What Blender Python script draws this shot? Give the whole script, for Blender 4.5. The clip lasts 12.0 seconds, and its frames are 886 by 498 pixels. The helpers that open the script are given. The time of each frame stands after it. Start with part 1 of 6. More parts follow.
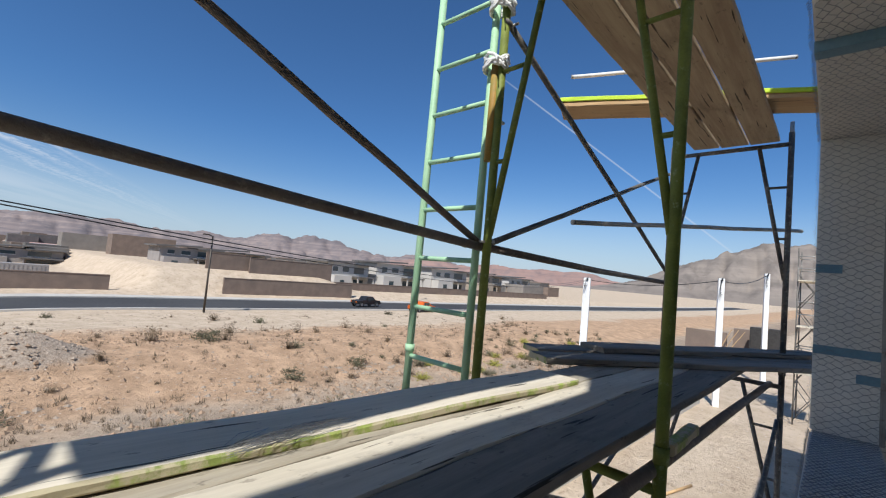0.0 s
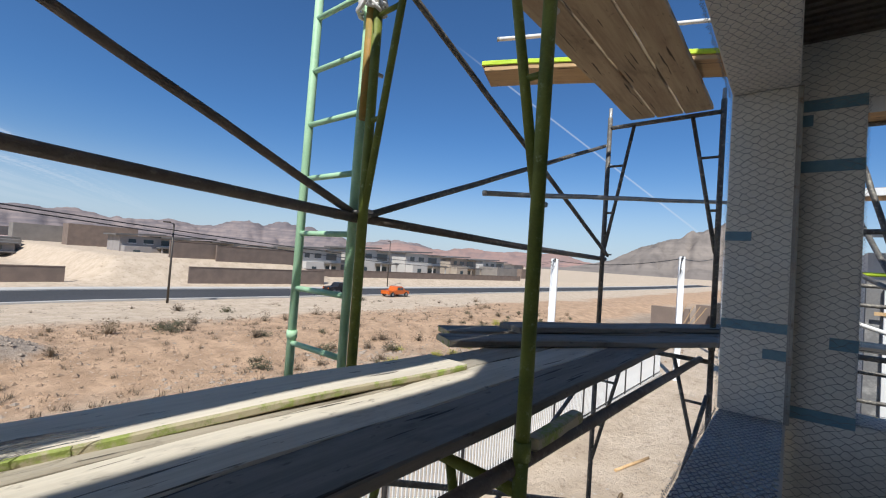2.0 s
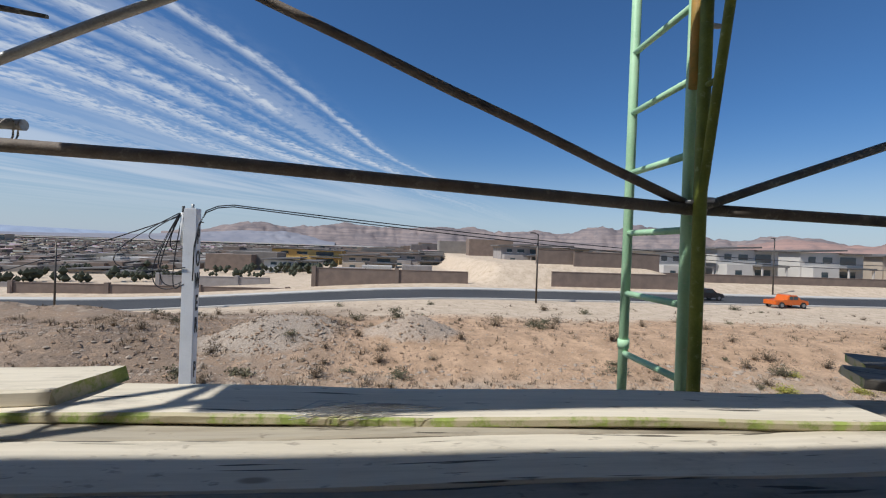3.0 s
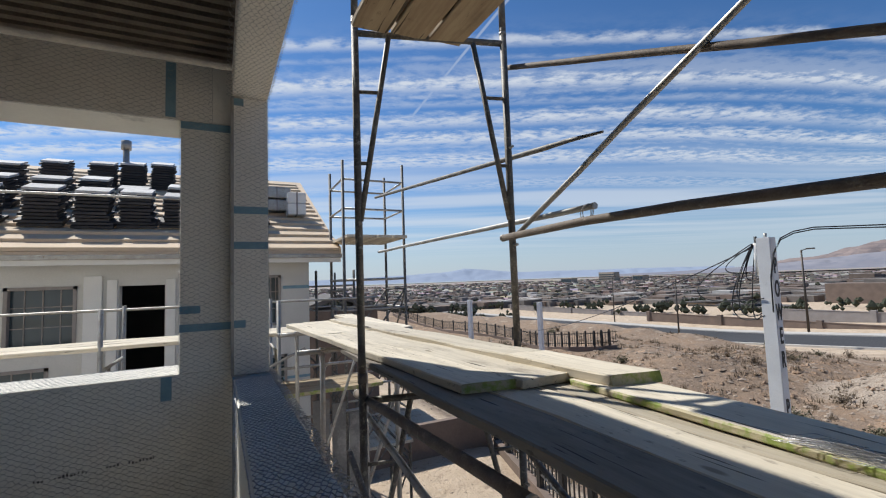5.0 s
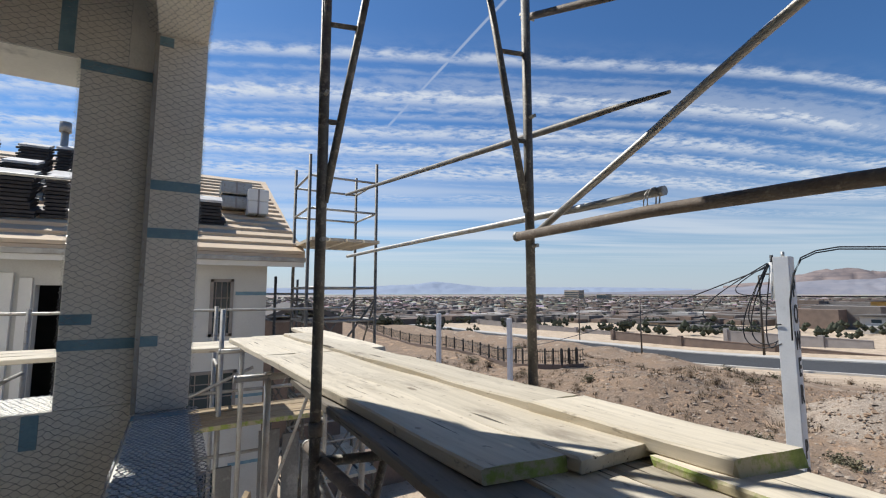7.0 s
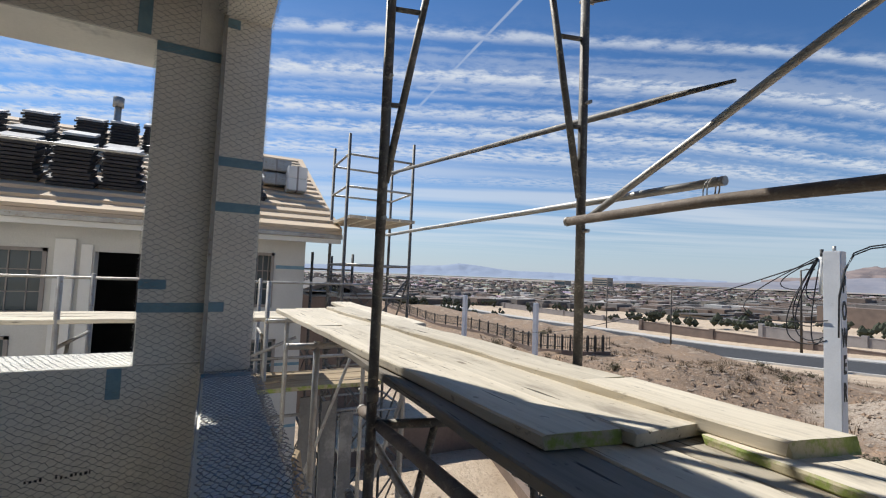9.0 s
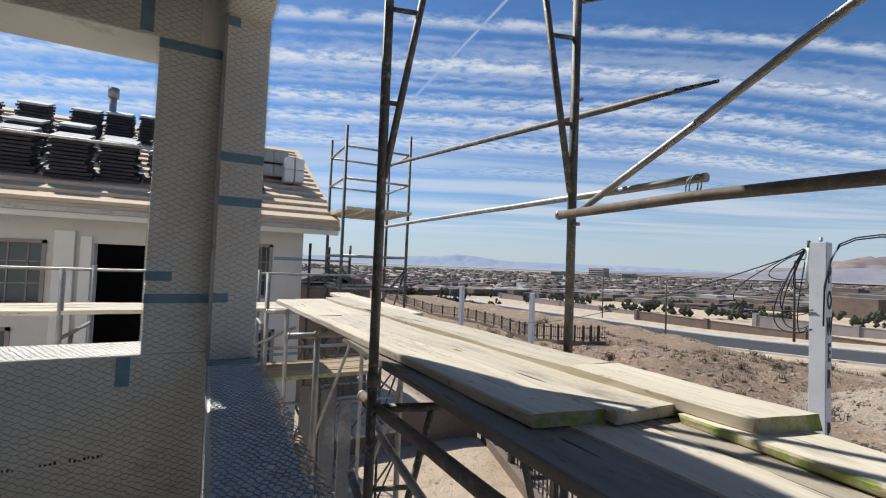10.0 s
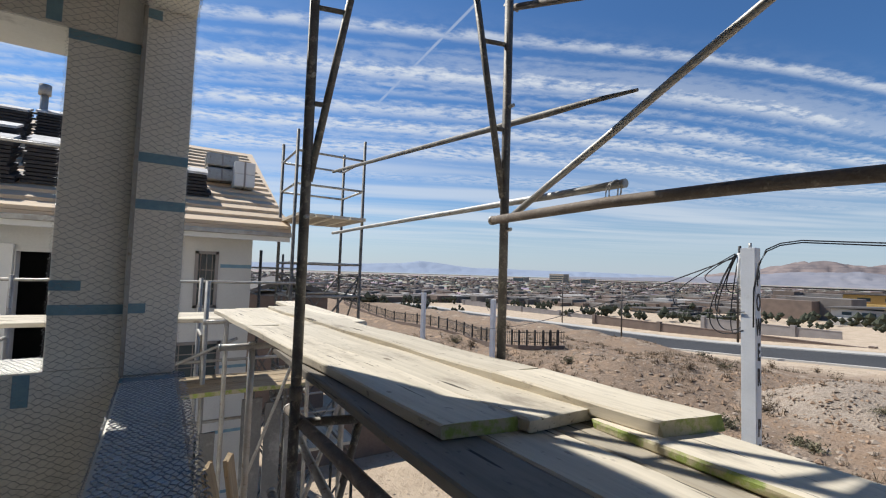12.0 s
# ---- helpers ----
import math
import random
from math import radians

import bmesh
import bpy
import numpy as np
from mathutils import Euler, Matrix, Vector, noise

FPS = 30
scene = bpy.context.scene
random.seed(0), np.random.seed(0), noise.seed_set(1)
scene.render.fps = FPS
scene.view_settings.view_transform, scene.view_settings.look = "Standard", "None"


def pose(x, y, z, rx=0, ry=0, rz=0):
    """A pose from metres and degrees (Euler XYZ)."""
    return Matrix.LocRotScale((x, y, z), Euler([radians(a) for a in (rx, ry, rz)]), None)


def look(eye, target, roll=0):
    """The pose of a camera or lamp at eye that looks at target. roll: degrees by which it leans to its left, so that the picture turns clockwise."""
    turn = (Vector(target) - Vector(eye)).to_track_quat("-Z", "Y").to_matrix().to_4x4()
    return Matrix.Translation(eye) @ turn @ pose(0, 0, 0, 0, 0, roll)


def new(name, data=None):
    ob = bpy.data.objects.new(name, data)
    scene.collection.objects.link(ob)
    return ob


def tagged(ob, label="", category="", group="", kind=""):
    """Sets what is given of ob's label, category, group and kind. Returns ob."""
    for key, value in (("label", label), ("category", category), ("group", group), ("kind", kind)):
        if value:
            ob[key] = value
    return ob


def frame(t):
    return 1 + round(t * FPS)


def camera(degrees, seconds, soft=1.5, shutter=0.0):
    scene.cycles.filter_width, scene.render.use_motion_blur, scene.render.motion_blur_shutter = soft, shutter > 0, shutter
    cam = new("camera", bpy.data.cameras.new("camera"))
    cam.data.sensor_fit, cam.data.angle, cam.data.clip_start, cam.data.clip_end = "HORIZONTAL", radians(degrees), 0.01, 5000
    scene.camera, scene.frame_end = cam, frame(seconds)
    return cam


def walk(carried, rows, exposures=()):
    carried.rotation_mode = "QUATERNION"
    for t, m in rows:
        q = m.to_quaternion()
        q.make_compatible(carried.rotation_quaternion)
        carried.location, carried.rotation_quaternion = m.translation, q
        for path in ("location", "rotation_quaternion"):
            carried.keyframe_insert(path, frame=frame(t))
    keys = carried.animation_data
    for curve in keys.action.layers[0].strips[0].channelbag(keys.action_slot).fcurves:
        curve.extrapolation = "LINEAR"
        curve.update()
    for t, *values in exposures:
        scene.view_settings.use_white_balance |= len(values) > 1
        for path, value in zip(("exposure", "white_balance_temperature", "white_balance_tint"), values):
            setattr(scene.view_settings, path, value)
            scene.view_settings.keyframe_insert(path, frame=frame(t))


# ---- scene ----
cam = camera(91.0, 12.0, soft=1.15)
PATH = [
    (0, (-0.691, 0.234, 5.035), (0.765, 1.601, 5.156), 5.2),
    (0.5, (-0.678, 0.215, 5.044), (0.907, 1.428, 5.163), 4.7),
    (1, (-0.619, 0.142, 5.046), (1.002, 1.308, 5.156), 4.3),
    (1.5, (-0.419, 0.059, 5.039), (1.193, 1.24, 5.133), 4.1),
    (2, (-0.203, 0.07, 5.03), (1.333, 1.349, 5.088), 4.0),
    (2.5, (-0.019, 0.145, 5.04), (1.094, 1.806, 5.044), 2.9),
    (3, (-0.032, 0.127, 5.028), (0.176, 2.116, 5.021), 2.0),
    (3.5, (0.177, -0.031, 5.004), (-0.573, 1.822, 5.064), -1.6),
    (3.7, (0.2, -0.03, 5.004), (-0.81, 1.697, 5.09), -2.0),
    (5.3, (0.379, 0.002, 5.024), (-1.432, 0.839, 5.174), -2.0),
    (5.6, (0.379, 0.002, 5.024), (-1.429, 0.842, 5.179), -2.0),
    (5.7, (0.2, 0.06, 5.022), (-1.6, 0.95, 5.19), -1.8),
    (5.9, (-0.2, 0.19, 5.02), (-1.95, 1.15, 5.21), -1.3),
    (6, (-0.266, 0.211, 5.02), (-2.002, 1.186, 5.215), -1.1),
    (6.5, (-0.326, 0.219, 5.015), (-2.039, 1.229, 5.217), -0.3),
    (8.5, (-0.3, 0.146, 5.013), (-2.062, 1.078, 5.172), 1.9),
    (9, (-0.312, 0.083, 5.002), (-2.095, 0.984, 5.117), 2.3),
    (9.5, (-0.274, 0.04, 5.01), (-2.058, 0.941, 5.093), 2.4),
    (10, (-0.237, 0.046, 5.007), (-2.014, 0.962, 5.08), 2.2),
    (10.5, (-0.208, 0.105, 5.014), (-1.973, 1.041, 5.097), 1.9),
    (11, (-0.193, 0.156, 5.01), (-1.952, 1.103, 5.108), 1.8),
    (11.5, (-0.187, 0.164, 5.007), (-1.932, 1.136, 5.116), 1.7),
    (12, (-0.201, 0.199, 5.009), (-1.894, 1.258, 5.119), 1.8),
]
walk(cam, [(t, look(eye, target, roll)) for t, eye, target, roll in PATH], exposures=[(0, 0.15, 6100, 9), (2.0, 0.18, 6100, 9), (2.5, 0.10, 6100, 9), (3.0, -0.02, 6100, 9), (3.7, 0.12, 6250, 9), (5.3, 0.1, 6250, 9), (6.0, 0.15, 6300, 9), (12, 0.17, 6350, 9)])

# ---- light: sun from the left and behind, high desert sky with thin streaked cloud ----
SUN_TRAVEL = Vector((0.92 * 0.643, 0.39 * 0.643, -0.766)).normalized()
sun = new("sun", bpy.data.lights.new("sun", "SUN"))
sun.data.energy, sun.data.angle, sun.data.color = 5.0, radians(0.53), (1.0, 0.955, 0.88)
sun.matrix_world = Matrix.Translation((-20, -8, 30)) @ SUN_TRAVEL.to_track_quat("-Z", "Y").to_matrix().to_4x4()


class Nodes:
    """Short hand for building a node tree."""

    def __init__(self, tree):
        self.t = tree
        tree.nodes.clear()

    def add(self, kind, **given):
        n = self.t.nodes.new(kind)
        for key, value in given.items():
            if key == "op":
                n.operation = value
            elif key == "kind":
                n.noise_type = value
        return n

    def link(self, a, b):
        self.t.links.new(a, b)

    def math(self, op, a, b=None, c=None, clamp=False):
        n = self.t.nodes.new("ShaderNodeMath")
        n.operation, n.use_clamp = op, clamp
        for k, v in enumerate((a, b, c)):
            if v is None:
                continue
            if isinstance(v, (int, float)):
                n.inputs[k].default_value = v
            else:
                self.link(v, n.inputs[k])
        return n.outputs[0]

    def ramp(self, value, lo, hi):
        n = self.t.nodes.new("ShaderNodeMapRange")
        n.interpolation_type = "SMOOTHSTEP"
        n.inputs["From Min"].default_value, n.inputs["From Max"].default_value = lo, hi
        self.link(value, n.inputs["Value"])
        return n.outputs["Result"]

    def mix(self, f, a, b, blend="MIX"):
        n = self.t.nodes.new("ShaderNodeMix")
        n.data_type, n.blend_type = "RGBA", blend
        socks = [s for s in n.inputs if s.enabled]
        for sock, v in zip(socks, (f, a, b)):
            if isinstance(v, (int, float)):
                sock.default_value = v
            elif isinstance(v, tuple):
                sock.default_value = (*v, 1.0) if len(v) == 3 else v
            else:
                self.link(v, sock)
        return [o for o in n.outputs if o.enabled][0]

    def dot(self, a, vec):
        n = self.t.nodes.new("ShaderNodeVectorMath")
        n.operation = "DOT_PRODUCT"
        self.link(a, n.inputs[0])
        n.inputs[1].default_value = vec
        return n.outputs["Value"]

    def noise(self, vec, scale, detail=4.0, rough=0.55):
        n = self.t.nodes.new("ShaderNodeTexNoise")
        n.inputs["Scale"].default_value, n.inputs["Detail"].default_value = scale, detail
        n.inputs["Roughness"].default_value = rough
        self.link(vec, n.inputs["Vector"])
        return n.outputs["Fac"]

    def scaled(self, vec, by, turn=(0, 0, 0)):
        n = self.t.nodes.new("ShaderNodeMapping")
        n.inputs["Scale"].default_value = by
        n.inputs["Rotation"].default_value = turn
        self.link(vec, n.inputs["Vector"])
        return n.outputs["Vector"]

    def joined(self, x, y, z=0.0):
        n = self.t.nodes.new("ShaderNodeCombineXYZ")
        for k, v in enumerate((x, y, z)):
            if isinstance(v, (int, float)):
                n.inputs[k].default_value = v
            else:
                self.link(v, n.inputs[k])
        return n.outputs[0]


def make_world():
    w = bpy.data.worlds.new("desert_sky")
    scene.world = w
    w.use_nodes = True
    k = Nodes(w.node_tree)
    sky = k.add("ShaderNodeTexSky")
    sky.sky_type, sky.sun_disc = "NISHITA", False
    sky.sun_elevation, sky.sun_rotation = radians(50), math.atan2(-SUN_TRAVEL.x, -SUN_TRAVEL.y)
    sky.altitude, sky.air_density, sky.dust_density, sky.ozone_density = 900, 1.0, 0.6, 2.2
    way = k.add("ShaderNodeTexCoord").outputs["Generated"]
    parts = k.add("ShaderNodeSeparateXYZ")
    k.link(way, parts.inputs[0])
    up = k.math("MAXIMUM", parts.outputs[2], 0.02)
    # the cloud layer as a plane high above: u along the streaks, v across them
    u = k.math("DIVIDE", k.dot(way, (0.43, 0.903, 0)), up)
    v = k.math("DIVIDE", k.dot(way, (-0.903, 0.43, 0)), up)
    # the trails bend a little further out
    v = k.math("SUBTRACT", v, k.math("MULTIPLY", k.ramp(u, 1.3, 4.8), 0.50))
    warp = k.noise(k.joined(k.math("MULTIPLY", u, 0.35), k.math("MULTIPLY", v, 0.5)), 1.0, 2.0)
    v2 = k.math("ADD", v, k.math("MULTIPLY", k.math("SUBTRACT", warp, 0.5), 0.5))
    bands = k.noise(k.joined(k.math("MULTIPLY", u, 0.09), k.math("MULTIPLY", v2, 3.1), 3.3), 1.0, 2.5)
    ripple = k.noise(k.joined(k.math("MULTIPLY", u, 4.2), k.math("MULTIPLY", v2, 6.5), 7.0), 2.4, 4.0, 0.62)
    body = k.math("ADD", k.math("MULTIPLY", bands, 1.0), k.math("MULTIPLY", k.math("ADD", 0.5, k.math("MULTIPLY", k.math("SUBTRACT", ripple, 0.5), k.math("SUBTRACT", 1.0, k.math("MULTIPLY", k.ramp(v, 2.4, 4.2), 0.65)))), 0.55))
    cover = k.ramp(body, 0.67, 0.94)
    edge = k.ramp(v, 1.5, 2.3)
    veil = k.math("MULTIPLY", k.math("MULTIPLY", k.ramp(v, 2.4, 4.6), 0.55), k.ramp(k.noise(k.joined(k.math("MULTIPLY", u, 0.2), k.math("MULTIPLY", v2, 1.1), 1.0), 0.8, 3.0), 0.36, 0.62))
    fade = k.ramp(parts.outputs[2], 0.03, 0.13)
    amount = k.math("MULTIPLY", k.math("MAXIMUM", k.math("MULTIPLY", k.math("MULTIPLY", cover, k.math("MULTIPLY", edge, k.math("SUBTRACT", 1.0, k.math("MULTIPLY", k.ramp(v, 3.4, 5.8), 0.8)))), 0.40), veil), fade)
    # spreading trails in parallel rows across the cloud layer, and two thin fresh ones
    rows = ((1.76, 0.055, 0.7), (1.90, 0.03, 0.25), (2.16, 0.12, 0.9), (2.40, 0.06, 0.35), (2.66, 0.15, 0.85), (3.04, 0.18, 0.85), (3.6, 0.30, 0.8), (4.55, 0.42, 0.5))
    for n, (at, wide, strong) in enumerate(rows):
        wander = k.noise(k.joined(k.math("MULTIPLY", u, 0.5), float(n) * 3.7), 1.0, 3.0)
        shift = k.math("ADD", k.math("MULTIPLY", k.math("SUBTRACT", ripple, 0.5), 1.5 * wide), k.math("MULTIPLY", k.math("SUBTRACT", wander, 0.5), 1.6 * wide))
        off = k.math("ABSOLUTE", k.math("SUBTRACT", k.math("ADD", v, shift), at))
        trail = k.math("MULTIPLY", k.math("SUBTRACT", 1.0, k.ramp(off, 0.0, wide * 1.35)), k.math("MULTIPLY", k.math("MULTIPLY", k.ramp(ripple, 0.2, 0.66), k.ramp(wander, 0.22, 0.5)), strong))
        amount = k.math("MAXIMUM", amount, k.math("MULTIPLY", k.math("MULTIPLY", trail, fade), k.math("SUBTRACT", 1.0, k.ramp(u, 4.0, 9.0))))
    for a, b, wide in (((0.95, 0.26, 0.175), (0.825, 0.452, 0.342), 0.0024), ((-0.86, 0.36, 0.36), (-0.55, 0.55, 0.63), 0.004)):
        n = Vector(a).cross(Vector(b)).normalized()
        mid = (Vector(a).normalized() + Vector(b).normalized()).normalized()
        near = k.ramp(k.dot(way, mid), 0.93, 0.99)
        line = k.math("SUBTRACT", 1.0, k.ramp(k.math("ABSOLUTE", k.dot(way, n)), wide * 0.3, wide))
        amount = k.math("MAXIMUM", amount, k.math("MULTIPLY", k.math("MULTIPLY", line, near), 0.35))
    tint = k.mix(1.0, sky.outputs[0], (0.57, 0.86, 1.12), "MULTIPLY")
    low = k.math("SUBTRACT", 1.0, k.ramp(parts.outputs[2], 0.0, 0.30))
    tint = k.mix(low, tint, sky.outputs[0])
    air = k.math("MULTIPLY", k.math("SUBTRACT", 1.0, k.ramp(parts.outputs[2], -0.02, 0.2)), 0.75)
    tint = k.mix(air, tint, (4.6, 5.6, 6.9))
    white = k.mix(amount, tint, (7.6, 7.9, 8.3))
    bg = k.add("ShaderNodeBackground")
    bg.inputs["Strength"].default_value = 0.088
    k.link(white, bg.inputs["Color"])
    out = k.add("ShaderNodeOutputWorld")
    k.link(bg.outputs[0], out.inputs["Surface"])


make_world()

# ---- materials ----
def surface(name, a, b, scale=3.0, fine=60.0, rough=0.8, bump=0.2, metal=0.0, stretch=(1, 1, 1), spots=None, spot_scale=8.0, spot_at=(0.62, 0.72), vary=0.0, spec=0.3, bump_scale=None):
    """Two colours mixed at two scales, with relief; spots: a third colour in patches (wear, stains)."""
    m = bpy.data.materials.new(name)
    m.use_nodes = True
    k = Nodes(m.node_tree)
    out = k.add("ShaderNodeOutputMaterial")
    p = k.add("ShaderNodeBsdfPrincipled")
    k.link(p.outputs[0], out.inputs["Surface"])
    co = k.scaled(k.add("ShaderNodeTexCoord").outputs["Object"], stretch)
    if vary:
        info = k.add("ShaderNodeObjectInfo")
        shift = k.add("ShaderNodeVectorMath")
        shift.operation = "ADD"
        k.link(co, shift.inputs[0])
        k.link(k.joined(k.math("MULTIPLY", info.outputs["Random"], 37.0), k.math("MULTIPLY", info.outputs["Random"], 91.0)), shift.inputs[1])
        co = shift.outputs[0]
    large = k.noise(co, scale, 5.0)
    small = k.noise(co, fine, 4.0, 0.65)
    f = k.ramp(k.math("ADD", k.math("MULTIPLY", large, 0.65), k.math("MULTIPLY", small, 0.35)), 0.33, 0.67)
    col = k.mix(f, a, b)
    if spots:
        col = k.mix(k.ramp(k.noise(co, spot_scale, 6.0, 0.7), *spot_at), col, spots)
    if vary:
        lift = k.math("ADD", 1.0 - vary, k.math("MULTIPLY", info.outputs["Random"], 2 * vary))
        col = k.mix(1.0, col, k.joined(lift, lift, lift), "MULTIPLY")
    k.link(col, p.inputs["Base Color"])
    p.inputs["Metallic"].default_value = metal
    p.inputs["Specular IOR Level"].default_value = spec
    k.link(k.math("ADD", rough - 0.12, k.math("MULTIPLY", small, 0.24), clamp=True), p.inputs["Roughness"])
    if bump:
        bn = k.add("ShaderNodeBump")
        bn.inputs["Strength"].default_value, bn.inputs["Distance"].default_value = bump, bump_scale or 0.4 / fine
        k.link(k.math("ADD", small, large), bn.inputs["Height"])
        k.link(bn.outputs[0], p.inputs["Normal"])
    return m


def wood(name, a, b, dark, vary=0.16, grey=None):
    """Sawn timber: rings and grain along local x, knots, dirt."""
    m = bpy.data.materials.new(name)
    m.use_nodes = True
    k = Nodes(m.node_tree)
    out = k.add("ShaderNodeOutputMaterial")
    p = k.add("ShaderNodeBsdfPrincipled")
    k.link(p.outputs[0], out.inputs["Surface"])
    info = k.add("ShaderNodeObjectInfo")
    shift = k.add("ShaderNodeVectorMath")
    shift.operation = "ADD"
    k.link(k.add("ShaderNodeTexCoord").outputs["Object"], shift.inputs[0])
    k.link(k.joined(k.math("MULTIPLY", info.outputs["Random"], 17.0), k.math("MULTIPLY", info.outputs["Random"], 5.0), k.math("MULTIPLY", info.outputs["Random"], 3.0)), shift.inputs[1])
    co = shift.outputs[0]
    bend = k.noise(k.scaled(co, (1.1, 11, 11)), 1.0, 6.0, 0.62)
    wave = k.add("ShaderNodeTexWave")
    wave.wave_type, wave.bands_direction = "BANDS", "Y"
    wave.inputs["Scale"].default_value, wave.inputs["Distortion"].default_value = 2.6, 9.0
    wave.inputs["Detail"].default_value, wave.inputs["Detail Scale"].default_value = 2.0, 0.8
    k.link(k.scaled(co, (0.35, 3.2, 3.2)), wave.inputs["Vector"])
    fibre = k.noise(k.scaled(co, (3.0, 60, 60)), 1.0, 5.0, 0.75)
    f = k.math("ADD", k.math("MULTIPLY", wave.outputs["Fac"], 0.035), k.math("ADD", k.math("MULTIPLY", fibre, 0.42), k.math("MULTIPLY", bend, 0.64)))
    col = k.mix(k.ramp(f, 0.40, 0.72), a, b)
    dirt = k.ramp(k.noise(k.scaled(co, (2.0, 5.0, 5.0)), 1.0, 6.0, 0.7), 0.52, 0.75)
    col = k.mix(k.math("MULTIPLY", dirt, 0.7), col, dark)
    crack = k.ramp(k.noise(k.scaled(co, (2.0, 42, 42)), 1.0, 2.5), 0.655, 0.69)
    speck = k.ramp(k.noise(k.scaled(co, (16, 34, 34)), 1.0, 3.0, 0.6), 0.62, 0.72)
    col = k.mix(k.math("MULTIPLY", speck, 0.62), col, dark)
    col = k.mix(k.math("MULTIPLY", crack, 0.85), col, (0.03, 0.024, 0.018))
    knots = k.add("ShaderNodeTexVoronoi")
    knots.inputs["Scale"].default_value = 1.0
    k.link(k.scaled(co, (2.2, 6, 6)), knots.inputs["Vector"])
    col = k.mix(k.math("MULTIPLY", k.math("SUBTRACT", 1.0, k.ramp(knots.outputs["Distance"], 0.05, 0.10)), 0.6), col, (0.10, 0.062, 0.035))
    lift = k.math("ADD", 1.0 - vary, k.math("MULTIPLY", info.outputs["Random"], 2 * vary))
    col = k.mix(1.0, col, k.joined(lift, lift, lift), "MULTIPLY")
    k.link(col, p.inputs["Base Color"])
    p.inputs["Roughness"].default_value = 0.82
    p.inputs["Specular IOR Level"].default_value = 0.25
    bn = k.add("ShaderNodeBump")
    bn.inputs["Strength"].default_value, bn.inputs["Distance"].default_value = 0.4, 0.003
    k.link(k.math("SUBTRACT", f, k.math("MULTIPLY", crack, 1.5)), bn.inputs["Height"])
    k.link(bn.outputs[0], p.inputs["Normal"])
    return m


def glass_mat(name, tint=(0.05, 0.07, 0.08)):
    m = bpy.data.materials.new(name)
    m.use_nodes = True
    k = Nodes(m.node_tree)
    out, p = k.add("ShaderNodeOutputMaterial"), k.add("ShaderNodeBsdfPrincipled")
    p.inputs["Base Color"].default_value = (*tint, 1)
    p.inputs["Roughness"].default_value = 0.06
    p.inputs["Specular IOR Level"].default_value = 0.6
    k.link(p.outputs[0], out.inputs["Surface"])
    return m


M_PLANK = wood("weathered_plank", (0.65, 0.58, 0.46), (0.50, 0.44, 0.34), (0.22, 0.185, 0.145))
# The next two are darker copies of the plank wood, with deck shade coloured in.
M_PLANK_DECK = wood("shade_toned_deck_plank", (0.50, 0.44, 0.34), (0.36, 0.31, 0.235), (0.15, 0.125, 0.095))
M_PLANK_SHADED = wood("shade_toned_plank", (0.27, 0.24, 0.20), (0.19, 0.165, 0.135), (0.085, 0.075, 0.06))
M_PLANK_DARK = wood("old_brown_plank", (0.42, 0.33, 0.21), (0.30, 0.22, 0.14), (0.16, 0.12, 0.08))
M_LUMBER = wood("fresh_lumber", (0.56, 0.38, 0.20), (0.44, 0.28, 0.14), (0.30, 0.19, 0.10))
M_GREENPAINT = surface("lime_plank_paint", (0.34, 0.40, 0.10), (0.20, 0.25, 0.06), 9, 90, 0.7, 0.4, spots=(0.46, 0.40, 0.26), spot_scale=14, spot_at=(0.40, 0.55))
M_LIME = surface("bright_lime_paint", (0.62, 0.80, 0.05), (0.48, 0.66, 0.04), 10, 80, 0.6, 0.2)
M_STEEL = surface("weathered_scaffold_steel", (0.20, 0.19, 0.17), (0.11, 0.10, 0.09), 9, 130, 0.62, 0.5, metal=0.45, spots=(0.34, 0.31, 0.26), spot_scale=30, spot_at=(0.52, 0.66), bump_scale=0.002)
M_GALV = surface("galvanised_tube", (0.46, 0.45, 0.42), (0.33, 0.31, 0.28), 8, 120, 0.5, 0.4, metal=0.6, spots=(0.24, 0.19, 0.14), spot_scale=24, spot_at=(0.56, 0.7), bump_scale=0.002)
M_RUST = surface("rust_brown_tube", (0.20, 0.165, 0.135), (0.13, 0.105, 0.085), 12, 140, 0.7, 0.6, metal=0.2, spots=(0.265, 0.225, 0.185), spot_scale=26, spot_at=(0.55, 0.68), bump_scale=0.003)
M_GREEN = surface("green_frame_paint", (0.20, 0.235, 0.045), (0.125, 0.15, 0.03), 10, 120, 0.55, 0.4, spots=(0.30, 0.36, 0.16), spot_scale=32, spot_at=(0.57, 0.7), bump_scale=0.002)
M_MINT = surface("mint_ladder_paint", (0.44, 0.66, 0.42), (0.33, 0.54, 0.33), 8, 110, 0.5, 0.4, spots=(0.50, 0.60, 0.46), spot_scale=30, spot_at=(0.58, 0.7), bump_scale=0.002)
M_BAND = surface("orange_worn_paint", (0.42, 0.22, 0.05), (0.25, 0.20, 0.05), 18, 120, 0.6, 0.4)
M_FOAM = surface("white_foam_board", (0.88, 0.85, 0.775), (0.79, 0.76, 0.69), 2.5, 70, 0.85, 0.35, spots=(0.44, 0.425, 0.38), spot_scale=3.2, spot_at=(0.58, 0.8), bump_scale=0.006)
M_WIRE = surface("lath_wire", (0.40, 0.40, 0.40), (0.26, 0.26, 0.26), 20, 200, 0.34, 0.0, metal=0.7)
M_TAPE = surface("blue_seam_tape", (0.22, 0.355, 0.43), (0.16, 0.28, 0.36), 12, 90, 0.5, 0.15)
